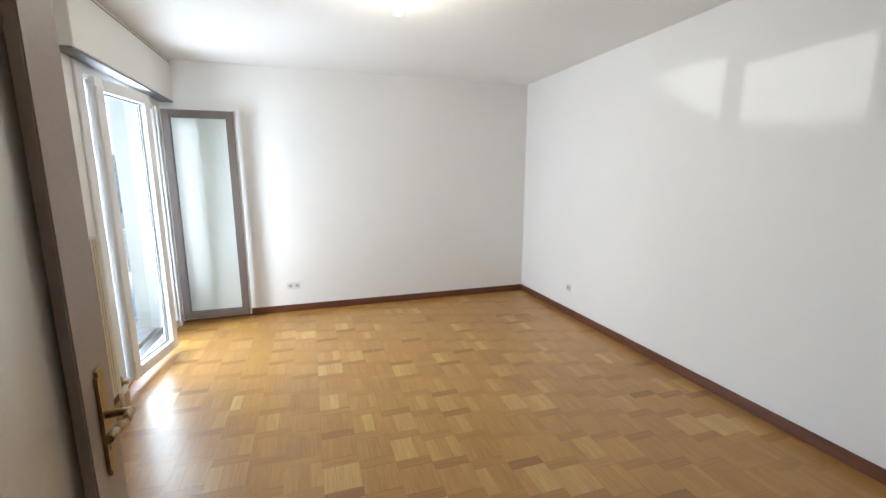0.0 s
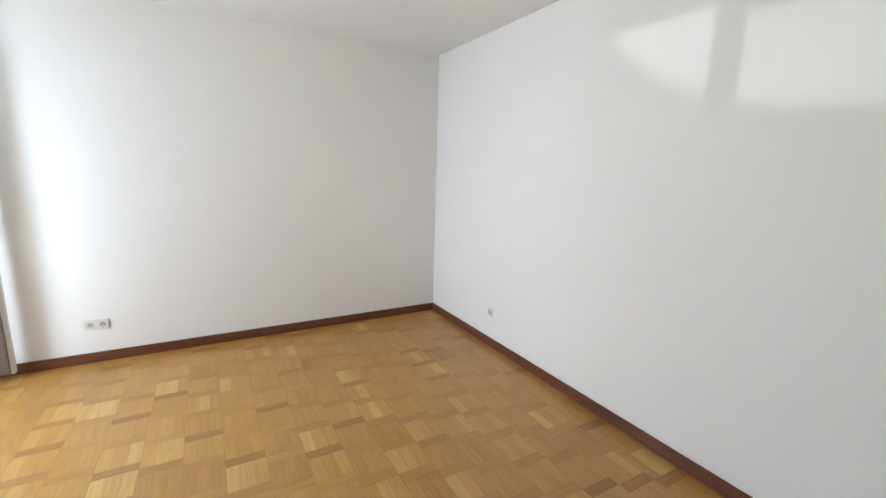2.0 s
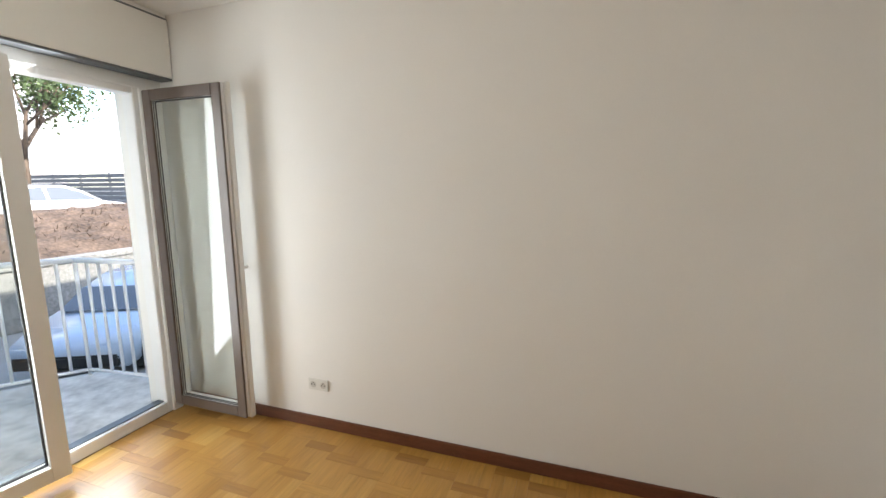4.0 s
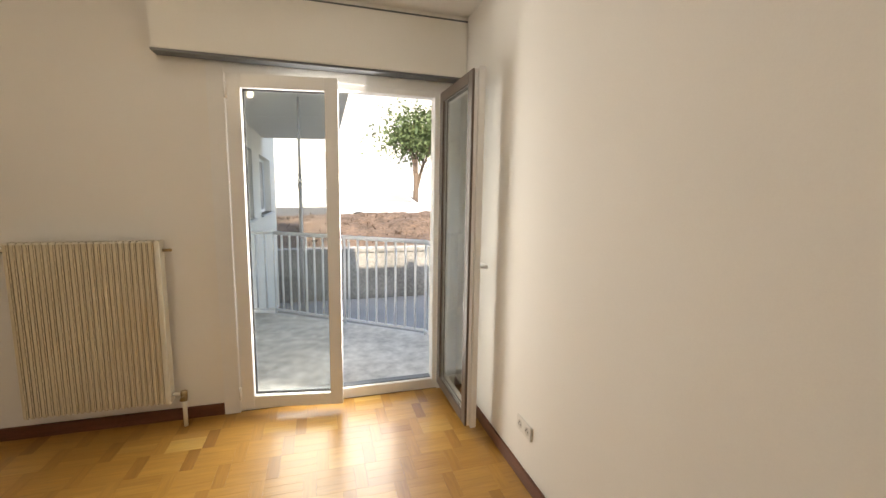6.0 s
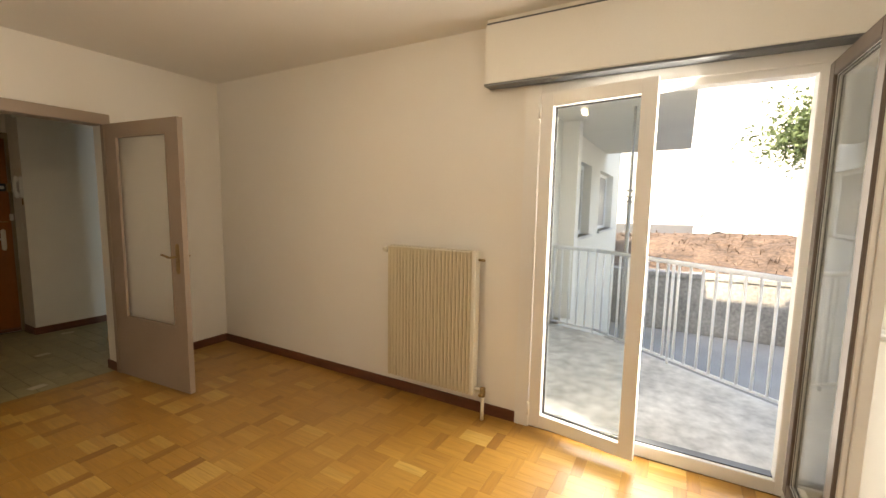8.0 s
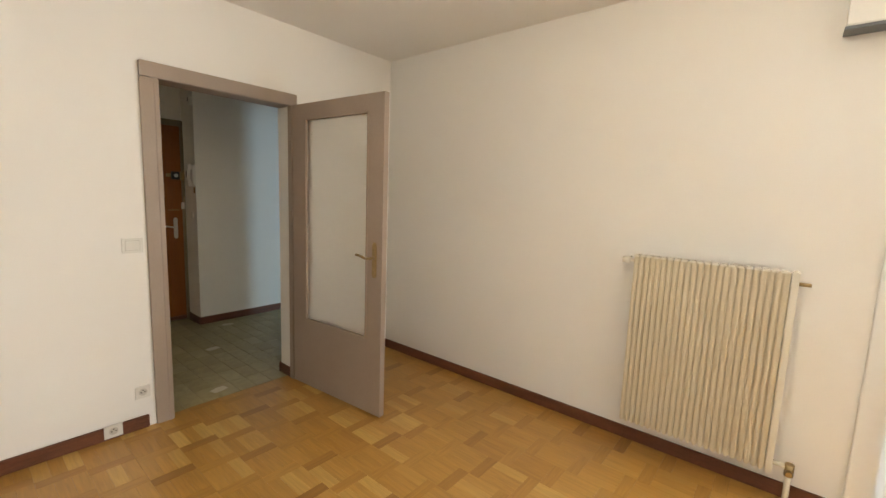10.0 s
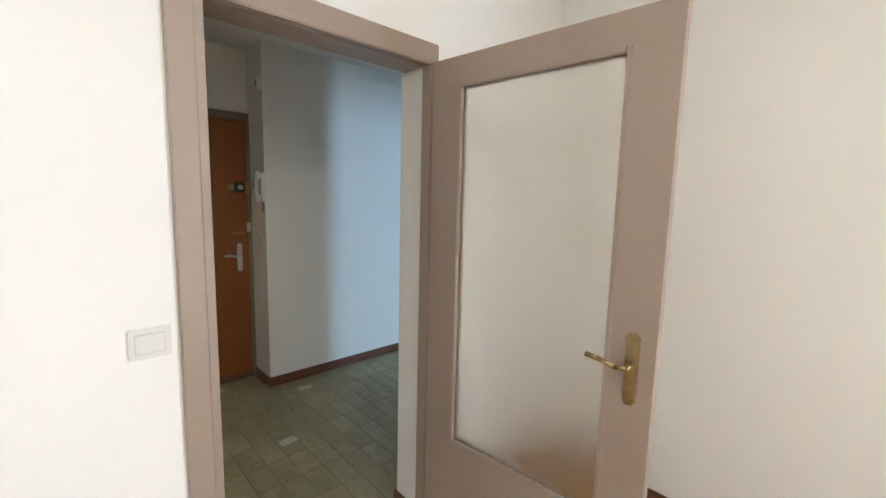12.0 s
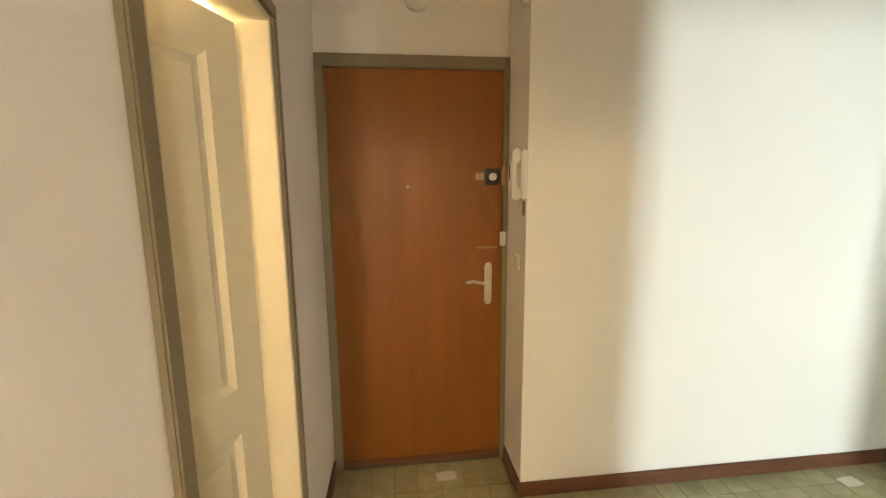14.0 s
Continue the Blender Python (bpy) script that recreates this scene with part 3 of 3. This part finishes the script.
def panel_door(m, wide, high):
    """Cream leaf with two moulded panels; hinge at the origin, leaf along +x, front towards -y."""
    root = base("panel_door", m, "half-open cream panelled washroom door", "door")
    t, a, b = 0.018, 0.115, wide - 0.115
    fields = ((0.2, 0.79), (0.93, 1.86))
    rows = [(0, a, -t, t, 0.01, high), (b, wide, -t, t, 0.01, high), (a, b, -t, t, 0.01, 0.2), (a, b, -t, t, 0.79, 0.93), (a, b, -t, t, 1.86, high)]
    boxes("leaf", rows, CREAM, root)
    for z0, z1 in fields:
        bm = bmesh.new()
        for side in (-1, 1):
            rings = []
            for inset, d in ((0, t), (0.02, t - 0.012), (0.034, t - 0.012), (0.05, t - 0.005)):
                rings.append([bm.verts.new((x, side * d, z)) for x, z in ((a + inset, z0 + inset), (b - inset, z0 + inset), (b - inset, z1 - inset), (a + inset, z1 - inset))])
            for r, q in zip(rings, rings[1:]):
                for i in range(4):
                    bm.faces.new((r[i], r[(i + 1) % 4], q[(i + 1) % 4], q[i]))
            bm.faces.new(rings[-1])
        solid("panel", bm, CREAM, root)
    for z in (0.22, 1.06, 1.86):
        bm = bmesh.new()
        add_tube(bm, (-0.008, -0.016, z - 0.035), (-0.008, -0.016, z + 0.035), 0.008)
        add_box(bm, -0.02, 0.004, -0.022, -0.012, z - 0.03, z + 0.03)
        solid("hinge", bm, BRASS, root)
    lever("handle", root, (wide - 0.06, -t, 1.04), (0, -1, 0), (-1, 0, 0), BRASS, BRASS)


panel_door(pose(1.975, -1.365, 0, 0, 0, 71), 0.63, 1.965)


def passage_door():
    """Leaf standing square to the hall wall, with a raised lower panel and a dark lever at its free edge."""
    root = base("passage_door", pose(0.41, -0.18, 0), "open cream painted hall door with a paler lower panel", "door")
    boxes("leaf", [(-0.038, 0, -0.515, 0, 0.01, 2.03)], CREAM, root, bevel=0.003)
    boxes("lower_panel", [(0, 0.005, -0.51, -0.005, 0.012, 1.015)], PLASTIC, root, bevel=0.002)
    bm = bmesh.new()
    add_path(bm, [(-0.038, -0.48, 0.985), (-0.085, -0.48, 0.985), (-0.085, -0.53, 0.985), (-0.082, -0.56, 0.98)], 0.009)
    add_tube(bm, (-0.02, -0.515, 0.985), (-0.02, -0.535, 0.985), 0.011)
    solid("handle", bm, BLACK, root)


passage_door()
tagged(boxes("cable_duct", [(-2.0, 0.02, HS, HS + 0.016, 2.488, 2.506)], HALLW, bevel=0.003), "thin white painted cable duct high on the hall wall", "cable duct")


# ---- balcony and outside ----
BALC = [(-0.25, 2.705), (-0.25, 4.72), (-0.41, 4.98), (-1.22, 4.9), (-2.42, 3.3), (-2.6, 2.705)]
bm = bmesh.new()
add_prism(bm, BALC, -0.24, -0.03)
structure(solid("balcony_floor", bm, CONCRETE), "weathered grey concrete balcony floor", "balcony")
bm = bmesh.new()
add_prism(bm, [(-0.25, 2.705), (-0.25, 4.1), (-1.8, 4.1), (-6.1, 4.15), (-6.4, 2.705)], 2.5, 2.72)
structure(solid("balcony_soffit", bm, RENDERW), "cream rendered soffit of the balcony above", "soffit")
structure(boxes("facade_fin", [(-0.41, -0.25, 4.72, 4.95, -1.6, 7.6)], RENDERW), "cream rendered fin wall beside the balcony", "wall")
# upper storeys out of view, added to keep the sun off the balcony
structure(boxes("facade_upper", [(-0.25, 9.0, -6.0, 12, H + 0.21, 7.6), (-0.25, -0.02, 4.95, 12, -1.6, H + 0.2)], RENDERW), "cream rendered upper storeys, unseen and added to shade the balcony", "facade")


def wing_wall():
    """Facade of the kitchen wing, facing the balcony, with two shuttered windows."""
    wins = [(-4.9, -3.1), (-7.6, -5.8)]
    kit = (-2.05, -1.05)
    spans = sorted([*wins, kit])
    rows, x = [], -8.7
    for a, b in spans:
        rows += [(x, a, 2.5, 2.7, -1.6, 3.0), (a, b, 2.5, 2.7, -1.6, 0.98), (a, b, 2.5, 2.7, 2.13, 3.0)]
        x = b
    rows.append((x, -0.25, 2.5, 2.7, -1.6, 3.0))
    rows.append((-8.7, -8.5, -6, 2.5, -1.6, 3.0))
    structure(boxes("facade_wing", rows, RENDERW), "cream rendered wing facade with window openings", "facade")
    a, b = kit
    root = base("kitchen_window", pose(a, 2.5, 0.98), "white plastic kitchen window with clear glass", "window")
    w, h = b - a, 1.15
    boxes("frame", [(0.0, 0.06, 0.06, 0.12, 0, h), (w - 0.06, w, 0.06, 0.12, 0, h), (0.06, w - 0.06, 0.06, 0.12, 0, 0.06), (0.06, w - 0.06, 0.06, 0.12, h - 0.06, h)], PVC, root, bevel=0.004)
    boxes("pane", [(0.06, w - 0.06, 0.085, 0.09, 0.06, h - 0.06)], GLASS, root).visible_shadow = False
    for a, b in wins:
        root = base("wing_window", pose(a, 2.5, 0.98), "window with lowered grey roller shutter and sill", "window", "wing windows")
        w, h = b - a, 1.15
        boxes("frame", [(0.0, 0.06, 0.02, 0.07, 0, h), (w - 0.06, w, 0.02, 0.07, 0, h), (0.06, w - 0.06, 0.02, 0.07, 0, 0.06), (0.06, w - 0.06, 0.02, 0.07, h - 0.06, h)], PVC, root, bevel=0.004)
        each("slat", [(0.06, w - 0.06, 0.03, 0.05, 0.06 + i * 0.052, 0.108 + i * 0.052) for i in range(20)], SHUT, root, bevel=0.003)
        boxes("sill", [(-0.04, w + 0.04, 0.08, 0.25, -0.04, 0.0)], CONCRETE, root, bevel=0.006)


wing_wall()


def railing():
    root = base("balcony_railing", pose(0, 0, 0), "pale grey painted metal balcony railing with upright bars", "railing")
    pts = [Vector(p) for p in ((-2.56, 2.72), (-2.44, 3.24), (-1.24, 4.8), (-0.43, 4.9))]
    rails = bmesh.new()
    bars = []
    for a, b in zip(pts, pts[1:]):
        for z, r in ((0.95, 0.022), (0.02, 0.014)):
            add_tube(rails, (a.x, a.y, z), (b.x, b.y, z), r)
        n = max(1, round((b - a).length / 0.118))
        bars += [a.lerp(b, i / n) for i in range(n)]
    for p in pts[1:]:
        bmesh.ops.create_icosphere(rails, subdivisions=2, radius=0.022, matrix=Matrix.Translation((p.x, p.y, 0.95)))
    for p in (pts[1], pts[2], pts[1].lerp(pts[2], 0.5), pts[0], pts[3]):
        add_tube(rails, (p.x, p.y, -0.03), (p.x, p.y, 0.94), 0.014)
    solid("rail", rails, RAIL, root)
    bm = bmesh.new()
    add_tube(bm, (0, 0, 0.02), (0, 0, 0.94), 0.012, seg=8)
    first = solid("bar", bm, RAIL, root, pose(bars[0].x, bars[0].y, 0))
    for p in bars[1:]:
        ob = new("bar", first.data)
        ob.parent, ob.matrix_basis = root, pose(p.x, p.y, 0)


railing()


def pole():
    root = base("metal_pole", pose(-2.3, 3.56, 0), "thin grey metal pole from balcony floor to soffit", "pole")
    bm = bmesh.new()
    add_tube(bm, (0, 0, -0.03), (0, 0, 1.55), 0.02)
    add_tube(bm, (0, 0, 1.55), (0, 0, 2.5), 0.014)
    solid("tube", bm, POLE, root)
    for z in (1.50, 1.56, 1.62):
        bm = bmesh.new()
        add_tube(bm, (0, 0, z), (0, 0, z + 0.02), 0.034)
        solid("clamp", bm, POLE, root)
    boxes("foot", [(-0.06, 0.06, -0.06, 0.06, -0.03, -0.02)], POLE, root)


pole()

# ground, retaining wall and bank
GZ, UZ = -1.6, 0.45
structure(boxes("ground", [(-900, 900, -900, 900, GZ - 0.5, GZ)], YARD), "pale grey yard below the balcony, lightened for bounce light", "ground")
structure(boxes("retaining_wall", [(-9.4, -9.0, -14, 15.5, GZ, -0.25), (-9.46, -8.96, -14, 15.5, -0.25, -0.13)], RETAIN, bevel=0.02), "stained grey concrete retaining wall", "retaining wall")


def bank():
    bm = bmesh.new()
    nx, ny = 40, 120
    grid = []
    for i in range(nx + 1):
        x = -9.3 - i * 0.1
        row = []
        for j in range(ny + 1):
            y = -14 + j * 0.25
            k = min(1, i / 26)
            rise = (0.55 + 0.04 * (y + 2)) * k
            row.append(bm.verts.new((x, y, -0.2 + rise + 0.12 * noise.noise((x * 1.3, y * 1.3, 0)) + 0.06 * noise.noise((x * 5, y * 5, 3)))))
        grid.append(row)
    for i in range(nx):
        for j in range(ny):
            bm.faces.new((grid[i][j], grid[i + 1][j], grid[i + 1][j + 1], grid[i][j + 1]))
    structure(solid("bank", bm, EARTH), "brown dry earth bank above the retaining wall", "bank")
    bm = bmesh.new()
    vs = [bm.verts.new(p) for p in ((-12.5, -60, -0.6), (-12.5, 60, 0.9), (-80, 60, 0.9), (-80, -60, -0.6))]
    bm.faces.new(vs)
    for x0, x1 in ((-12.52, -12.5),):
        add_box(bm, x0 - 0.3, x1, -60, 60, GZ, -0.7)
    structure(solid("road_upper", bm, ASPHALT), "asphalt parking road above the bank", "road")
    rnd = random.Random(5)
    bm = bmesh.new()
    for _ in range(900):
        x, y = rnd.uniform(-12.6, -9.5), rnd.uniform(-6, 14)
        z = -0.2 + (0.55 + 0.04 * (y + 2)) * min(1, (-9.3 - x) / 2.6)
        for _k in range(4):
            a = rnd.uniform(0, 6.28)
            d = Vector((math.cos(a), math.sin(a), rnd.uniform(0.4, 1.4))) * rnd.uniform(0.08, 0.22)
            s = Vector((-d.y, d.x, 0)).normalized() * 0.012
            p = Vector((x, y, z - 0.03))
            bm.faces.new([bm.verts.new(q) for q in (p - s, p + s, p + d)])
    tagged(solid("dry_grass", bm, EARTH), "dry brown grass tufts on the bank", "grass", kind="stuff")


bank()


def car(m, paint, label):
    """Hatchback, nose towards +x, standing on z = 0."""
    root = base("car", m, label, "car", "parked cars")
    low = [(-1.95, 0.32), (-2.02, 0.62), (-1.93, 0.92), (-1.2, 0.97), (0.85, 0.95), (1.6, 0.84), (2.0, 0.66), (2.06, 0.4), (1.95, 0.24), (-1.8, 0.24)]
    cab = [(-1.88, 0.9), (-1.55, 1.38), (-1.1, 1.47), (0.05, 1.46), (0.5, 1.28), (1.05, 0.92)]
    bm = bmesh.new()

    def loft(outline, half0, half1, z0, z1, mi):
        sides = []
        for s in (-1, 1):
            sides.append([bm.verts.new((x, s * (half0 + (half1 - half0) * (z - z0) / (z1 - z0)), z)) for x, z in outline])
        n = len(outline)
        fs = [bm.faces.new(sides[0]), bm.faces.new(list(reversed(sides[1])))]
        fs += [bm.faces.new((sides[0][i], sides[1][i], sides[1][(i + 1) % n], sides[0][(i + 1) % n])) for i in range(n)]
        return fs

    loft(low, 0.86, 0.84, 0.24, 0.97, 0)
    loft(cab, 0.8, 0.6, 0.9, 1.47, 0)
    bmesh.ops.bevel(bm, geom=list(bm.edges), offset=0.04, segments=2, affect="EDGES", clamp_overlap=True)
    for f in bm.faces:
        f.smooth = True
    solid("body", bm, paint, root)
    bm = bmesh.new()
    for s in (-1, 1):
        for poly in ([(-1.5, 0.98), (-1.35, 1.33), (-0.55, 1.39), (-0.5, 0.98)], [(-0.42, 0.98), (-0.45, 1.39), (0.02, 1.38), (0.42, 1.24), (0.8, 0.98)]):
            bm.faces.new([bm.verts.new((x, s * (0.8 - 0.2 * (z - 0.9) / 0.57 + 0.008), z)) for x, z in poly])
    for x0, z0, x1, z1 in ((1.03, 0.97, 0.55, 1.29), (-1.87, 0.97, -1.6, 1.35)):
        o = 0.02 if x0 > 0 else -0.02
        h0, h1 = 0.76 - 0.2 * (z0 - 0.9) / 0.57, 0.76 - 0.2 * (z1 - 0.9) / 0.57
        bm.faces.new([bm.verts.new(p) for p in ((x0 + o, -h0, z0), (x0 + o, h0, z0), (x1 + o, h1, z1), (x1 + o, -h1, z1))])
    solid("window", bm, CARGL, root)
    each("bumper", [(1.98, 2.08, -0.78, 0.78, 0.3, 0.5), (-2.05, -1.95, -0.78, 0.78, 0.3, 0.5)], TYRE, root, bevel=0.03)
    for x in (-1.28, 1.3):
        for s in (-1, 1):
            bm = bmesh.new()
            add_tube(bm, (x, s * 0.68, 0.31), (x, s * 0.875, 0.31), 0.31, seg=28)
            add_tube(bm, (x, s * 0.87, 0.31), (x, s * 0.89, 0.31), 0.2, seg=20, mi=1)
            solid("wheel", bm, [TYRE, STEEL], root)


car(pose(-13.9, 6.6, 0.10, 0, 0, 82), CARW, "white hatchback parked above the bank")
car(pose(-14.2, 11.6, 0.16, 0, 0, 85), CARW, "white hatchback parked beside the fence")
car(pose(-5.9, 8.4, GZ, 0, 0, -64), CARB, "pale blue hatchback parked in the yard")


def fence():
    root = base("slatted_fence", pose(0, 0, 0), "dark slate-blue slatted fence on a low wall", "fence")
    boxes("plinth", [(-40, -0.6, 15.6, 15.9, GZ, 0.35)], RETAIN, root, bevel=0.02)
    each("slat", [(-40, -0.6, 15.72, 15.75, 0.38 + i * 0.2, 0.56 + i * 0.2) for i in range(9)], FENCE, root, bevel=0.004)
    each("post", [(-40 + i * 2.0, -39.92 + i * 2.0, 15.76, 15.84, 0.35, 2.2) for i in range(20)], FENCE, root)


fence()


def block(name, x0, x1, y0, y1, z0, floors, label, face):
    """Block of flats: wall, recessed windows on one face, roof edge."""
    root = base(name, pose(0, 0, 0), label, "building")
    top = z0 + floors * 2.9
    boxes("wall", [(x0, x1, y0, y1, z0, top)], WHITER, root)
    boxes("roof", [(x0 - 0.4, x1 + 0.4, y0 - 0.4, y1 + 0.4, top, top + 0.35)], CONCRETE, root)
    frames, panes = bmesh.new(), bmesh.new()
    if face == "x":
        n = int((y1 - y0) / 3.2)
        for k in range(floors):
            for i in range(n):
                y, z = y0 + 1.0 + i * 3.2, z0 + k * 2.9 + 0.9
                add_box(frames, x1, x1 + 0.06, y - 0.08, y + 1.48, z - 0.08, z + 1.38)
                add_box(panes, x1 + 0.06, x1 + 0.075, y, y + 0.66, z, z + 1.3)
                add_box(panes, x1 + 0.06, x1 + 0.075, y + 0.74, y + 1.4, z, z + 1.3)
    else:
        n = int((x1 - x0) / 3.2)
        for k in range(floors):
            for i in range(n):
                x, z = x0 + 1.0 + i * 3.2, z0 + k * 2.9 + 0.9
                add_box(frames, x - 0.08, x + 1.48, y0 - 0.06, y0, z - 0.08, z + 1.38)
                add_box(panes, x, x + 0.66, y0 - 0.075, y0 - 0.06, z, z + 1.3)
                add_box(panes, x + 0.74, x + 1.4, y0 - 0.075, y0 - 0.06, z, z + 1.3)
    tagged(solid("window_frame", frames, PVC, root), kind="stuff")
    tagged(solid("window", panes, FARPANE, root), kind="stuff")


block("apartment_block", -44, -32, -10, 22, -0.5, 5, "cream rendered block of flats across the road", "x")
block("apartment_block", -26, 4, 30, 40, -0.5, 4, "cream rendered block of flats behind the fence", "y")


def tree(m, high, seed, label):
    root = base("tree", m, label, "tree", "trees by the road")
    rnd = random.Random(seed)
    bm = bmesh.new()
    lv = bmesh.new()
    tips = []

    def limb(p, d, length, r, depth):
        q = p + d * length
        add_tube(bm, p, q, r, r * 0.65, seg=7)
        if depth == 0:
            tips.append(q)
            return
        for _ in range(3):
            e = (d + Vector((rnd.uniform(-0.8, 0.8), rnd.uniform(-0.8, 0.8), rnd.uniform(-0.15, 0.6)))).normalized()
            limb(p.lerp(q, rnd.uniform(0.6, 1.0)), e, length * rnd.uniform(0.55, 0.8), r * 0.6, depth - 1)

    limb(Vector((0, 0, -0.1)), Vector((0.04, 0.02, 1)).normalized(), high * 0.36, 0.16, 3)
    for t in tips:
        for _ in range(170):
            c = t + Vector((rnd.gauss(0, 0.6), rnd.gauss(0, 0.6), rnd.gauss(0, 0.45)))
            a = Vector((rnd.uniform(-1, 1), rnd.uniform(-1, 1), rnd.uniform(-1, 1))).normalized()
            b = a.orthogonal().normalized()
            s = rnd.uniform(0.06, 0.13)
            lv.faces.new([lv.verts.new(q) for q in (c - a * s, c + b * s * 0.5, c + a * s, c - b * s * 0.5)])
    solid("trunk", bm, BARK, root)
    tagged(solid("foliage", lv, LEAF, root), kind="stuff")


tree(pose(-17.2, 8.3, 0.2), 6.4, 3, "leafy green tree beside the upper road")
tree(pose(-19.5, 13.5, 0.2), 9.5, 8, "tall leafy green tree near the fence")
tree(pose(-10.5, 20.5, GZ), 8.0, 12, "leafy green tree behind the slatted fence")

# ---- pieces of the floors ----
LONG, NARROW, GAP = 0.186, 0.062, 0.0007


def stave_mesh(wide, long_, thick, name, mat, bevel):
    bm = bmesh.new()
    w, l = wide / 2, long_ / 2
    low = [bm.verts.new(p) for p in ((-w, -l, -thick), (w, -l, -thick), (w, l, -thick), (-w, l, -thick))]
    mid = [bm.verts.new(p) for p in ((-w, -l, -bevel), (w, -l, -bevel), (w, l, -bevel), (-w, l, -bevel))]
    w, l = w - bevel, l - bevel
    top = [bm.verts.new(p) for p in ((-w, -l, 0), (w, -l, 0), (w, l, 0), (-w, l, 0))]
    for a, b in ((low, mid), (mid, top)):
        for i in range(4):
            bm.faces.new((a[i], a[(i + 1) % 4], b[(i + 1) % 4], b[i]))
    bm.faces.new(top)
    me = bpy.data.meshes.new(name)
    bm.to_mesh(me)
    bm.free()
    me.materials.append(mat)
    return me


def hold_tone(me, tones):
    """Store one wood tone for each face."""
    me.attributes.new("tone", "FLOAT", "FACE").data.foreach_set("value", tones)


def parquet():
    """Columns of three staves lengthwise and one across, each column set down by one stave width.
    The three staves of a block share a like tone; the one across differs more and leans darker, light across its grain
    put into the tone."""
    rnd = random.Random(21)
    spots = []
    step = LONG + NARROW
    for c in range(-1, 24):
        x0 = c * LONG
        for r in range(-2, 28):
            y0 = r * step - (c % 4) * NARROW
            block = rnd.triangular(0.25, 1.0, 0.65)
            for k in range(3):
                spots.append((x0 + (k + 0.5) * NARROW, y0 + LONG / 2, 0, min(1, max(0, block + rnd.gauss(0, 0.1)))))
            spots.append((x0 + LONG / 2, y0 + LONG + NARROW / 2, 1, rnd.triangular(0.0, 0.8, 0.12)))
    verts, faces, tones = {0: [], 1: []}, {0: [], 1: []}, {0: [], 1: []}
    shades = []
    for k in range(12):
        me = stave_mesh(NARROW - GAP, LONG - GAP, 0.004, "stave", PARQUET, 0.0006)
        hold_tone(me, [(k + 0.5) / 12] * len(me.polygons))
        shades.append(me)
    count = 0
    for x, y, turn, tone in spots:
        hx, hy = (NARROW / 2, LONG / 2) if not turn else (LONG / 2, NARROW / 2)
        x0, x1, y0, y1 = max(x - hx, 0.0), min(x + hx, W), max(y - hy, -0.058), min(y + hy, L)
        if x1 - x0 < 0.004 or y1 - y0 < 0.004:
            continue
        whole = x1 - x0 > 2 * hx - 1e-6 and y1 - y0 > 2 * hy - 1e-6
        if whole and count < 290 and 1.25 < x < 2.9 and 0.5 < y < 2.6:
            ob = new("stave", shades[min(11, int(tone * 12))])
            ob.parent = floor
            ob.matrix_basis = pose(x, y, 0, 0, 0, 90 if turn else 0)
            count += 1
            continue
        g = GAP / 2
        quad = [(x0 + g, y0 + g), (x1 - g, y0 + g), (x1 - g, y1 - g), (x0 + g, y1 - g)]
        if turn:
            quad = [(b, -a) for a, b in quad]
        n = len(verts[turn])
        verts[turn] += [(a, b, 0.0) for a, b in quad] + [(a, b, -0.004) for a, b in quad]
        faces[turn] += [(n, n + 1, n + 2, n + 3)] + [(n + i, n + 4 + i, n + 4 + (i + 1) % 4, n + (i + 1) % 4) for i in range(4)]
        tones[turn] += [tone] * 5
    for turn in (0, 1):
        me = bpy.data.meshes.new("staves")
        me.from_pydata(verts[turn], [], faces[turn])
        hold_tone(me, tones[turn])
        me.materials.append(PARQUET)
        ob = new("staves", me)
        ob.parent = floor
        ob.matrix_basis = pose(0, 0, 0, 0, 0, 90 if turn else 0)
        tagged(ob, kind="stuff")


parquet()


def hall_tiles():
    wx, ly, g = 0.118, 0.205, 0.003
    one = stave_mesh(wx - g, ly - g, 0.008, "tile", TILE, 0.001)
    i = 0
    while 1.92 - (i + 1) * wx > -1.2:
        x = 1.92 - (i + 0.5) * wx
        back = -2.10 if x > 0.97 else HS
        y = -0.062 - (0.5 if i % 2 else 1.0) * ly / 2 - (0.25 * ly if i % 2 else 0)
        while y - ly / 2 > back - ly * 0.9:
            ob = new("tile", one)
            ob.parent = hall_floor
            ob.matrix_basis = pose(x, y, 0)
            y -= ly
        i += 1
    for x, y, a in ((1.145, -1.025, 8), (0.76, -1.635, -12), (1.297, -2.0, 3), (1.43, -0.185, 10), (-0.735, -1.70, 4)):
        bm = bmesh.new()
        add_prism(bm, [(-0.05, -0.03), (0.0, -0.036), (0.052, -0.028), (0.048, 0.03), (-0.01, 0.034), (-0.054, 0.026)], 0.0005, 0.0018)
        tagged(solid("floor_patch", bm, PALE, m=pose(x, y, 0, 0, 0, a)), "pale worn patch on the hall tiles", "floor patch", "pale floor patches")


hall_tiles()
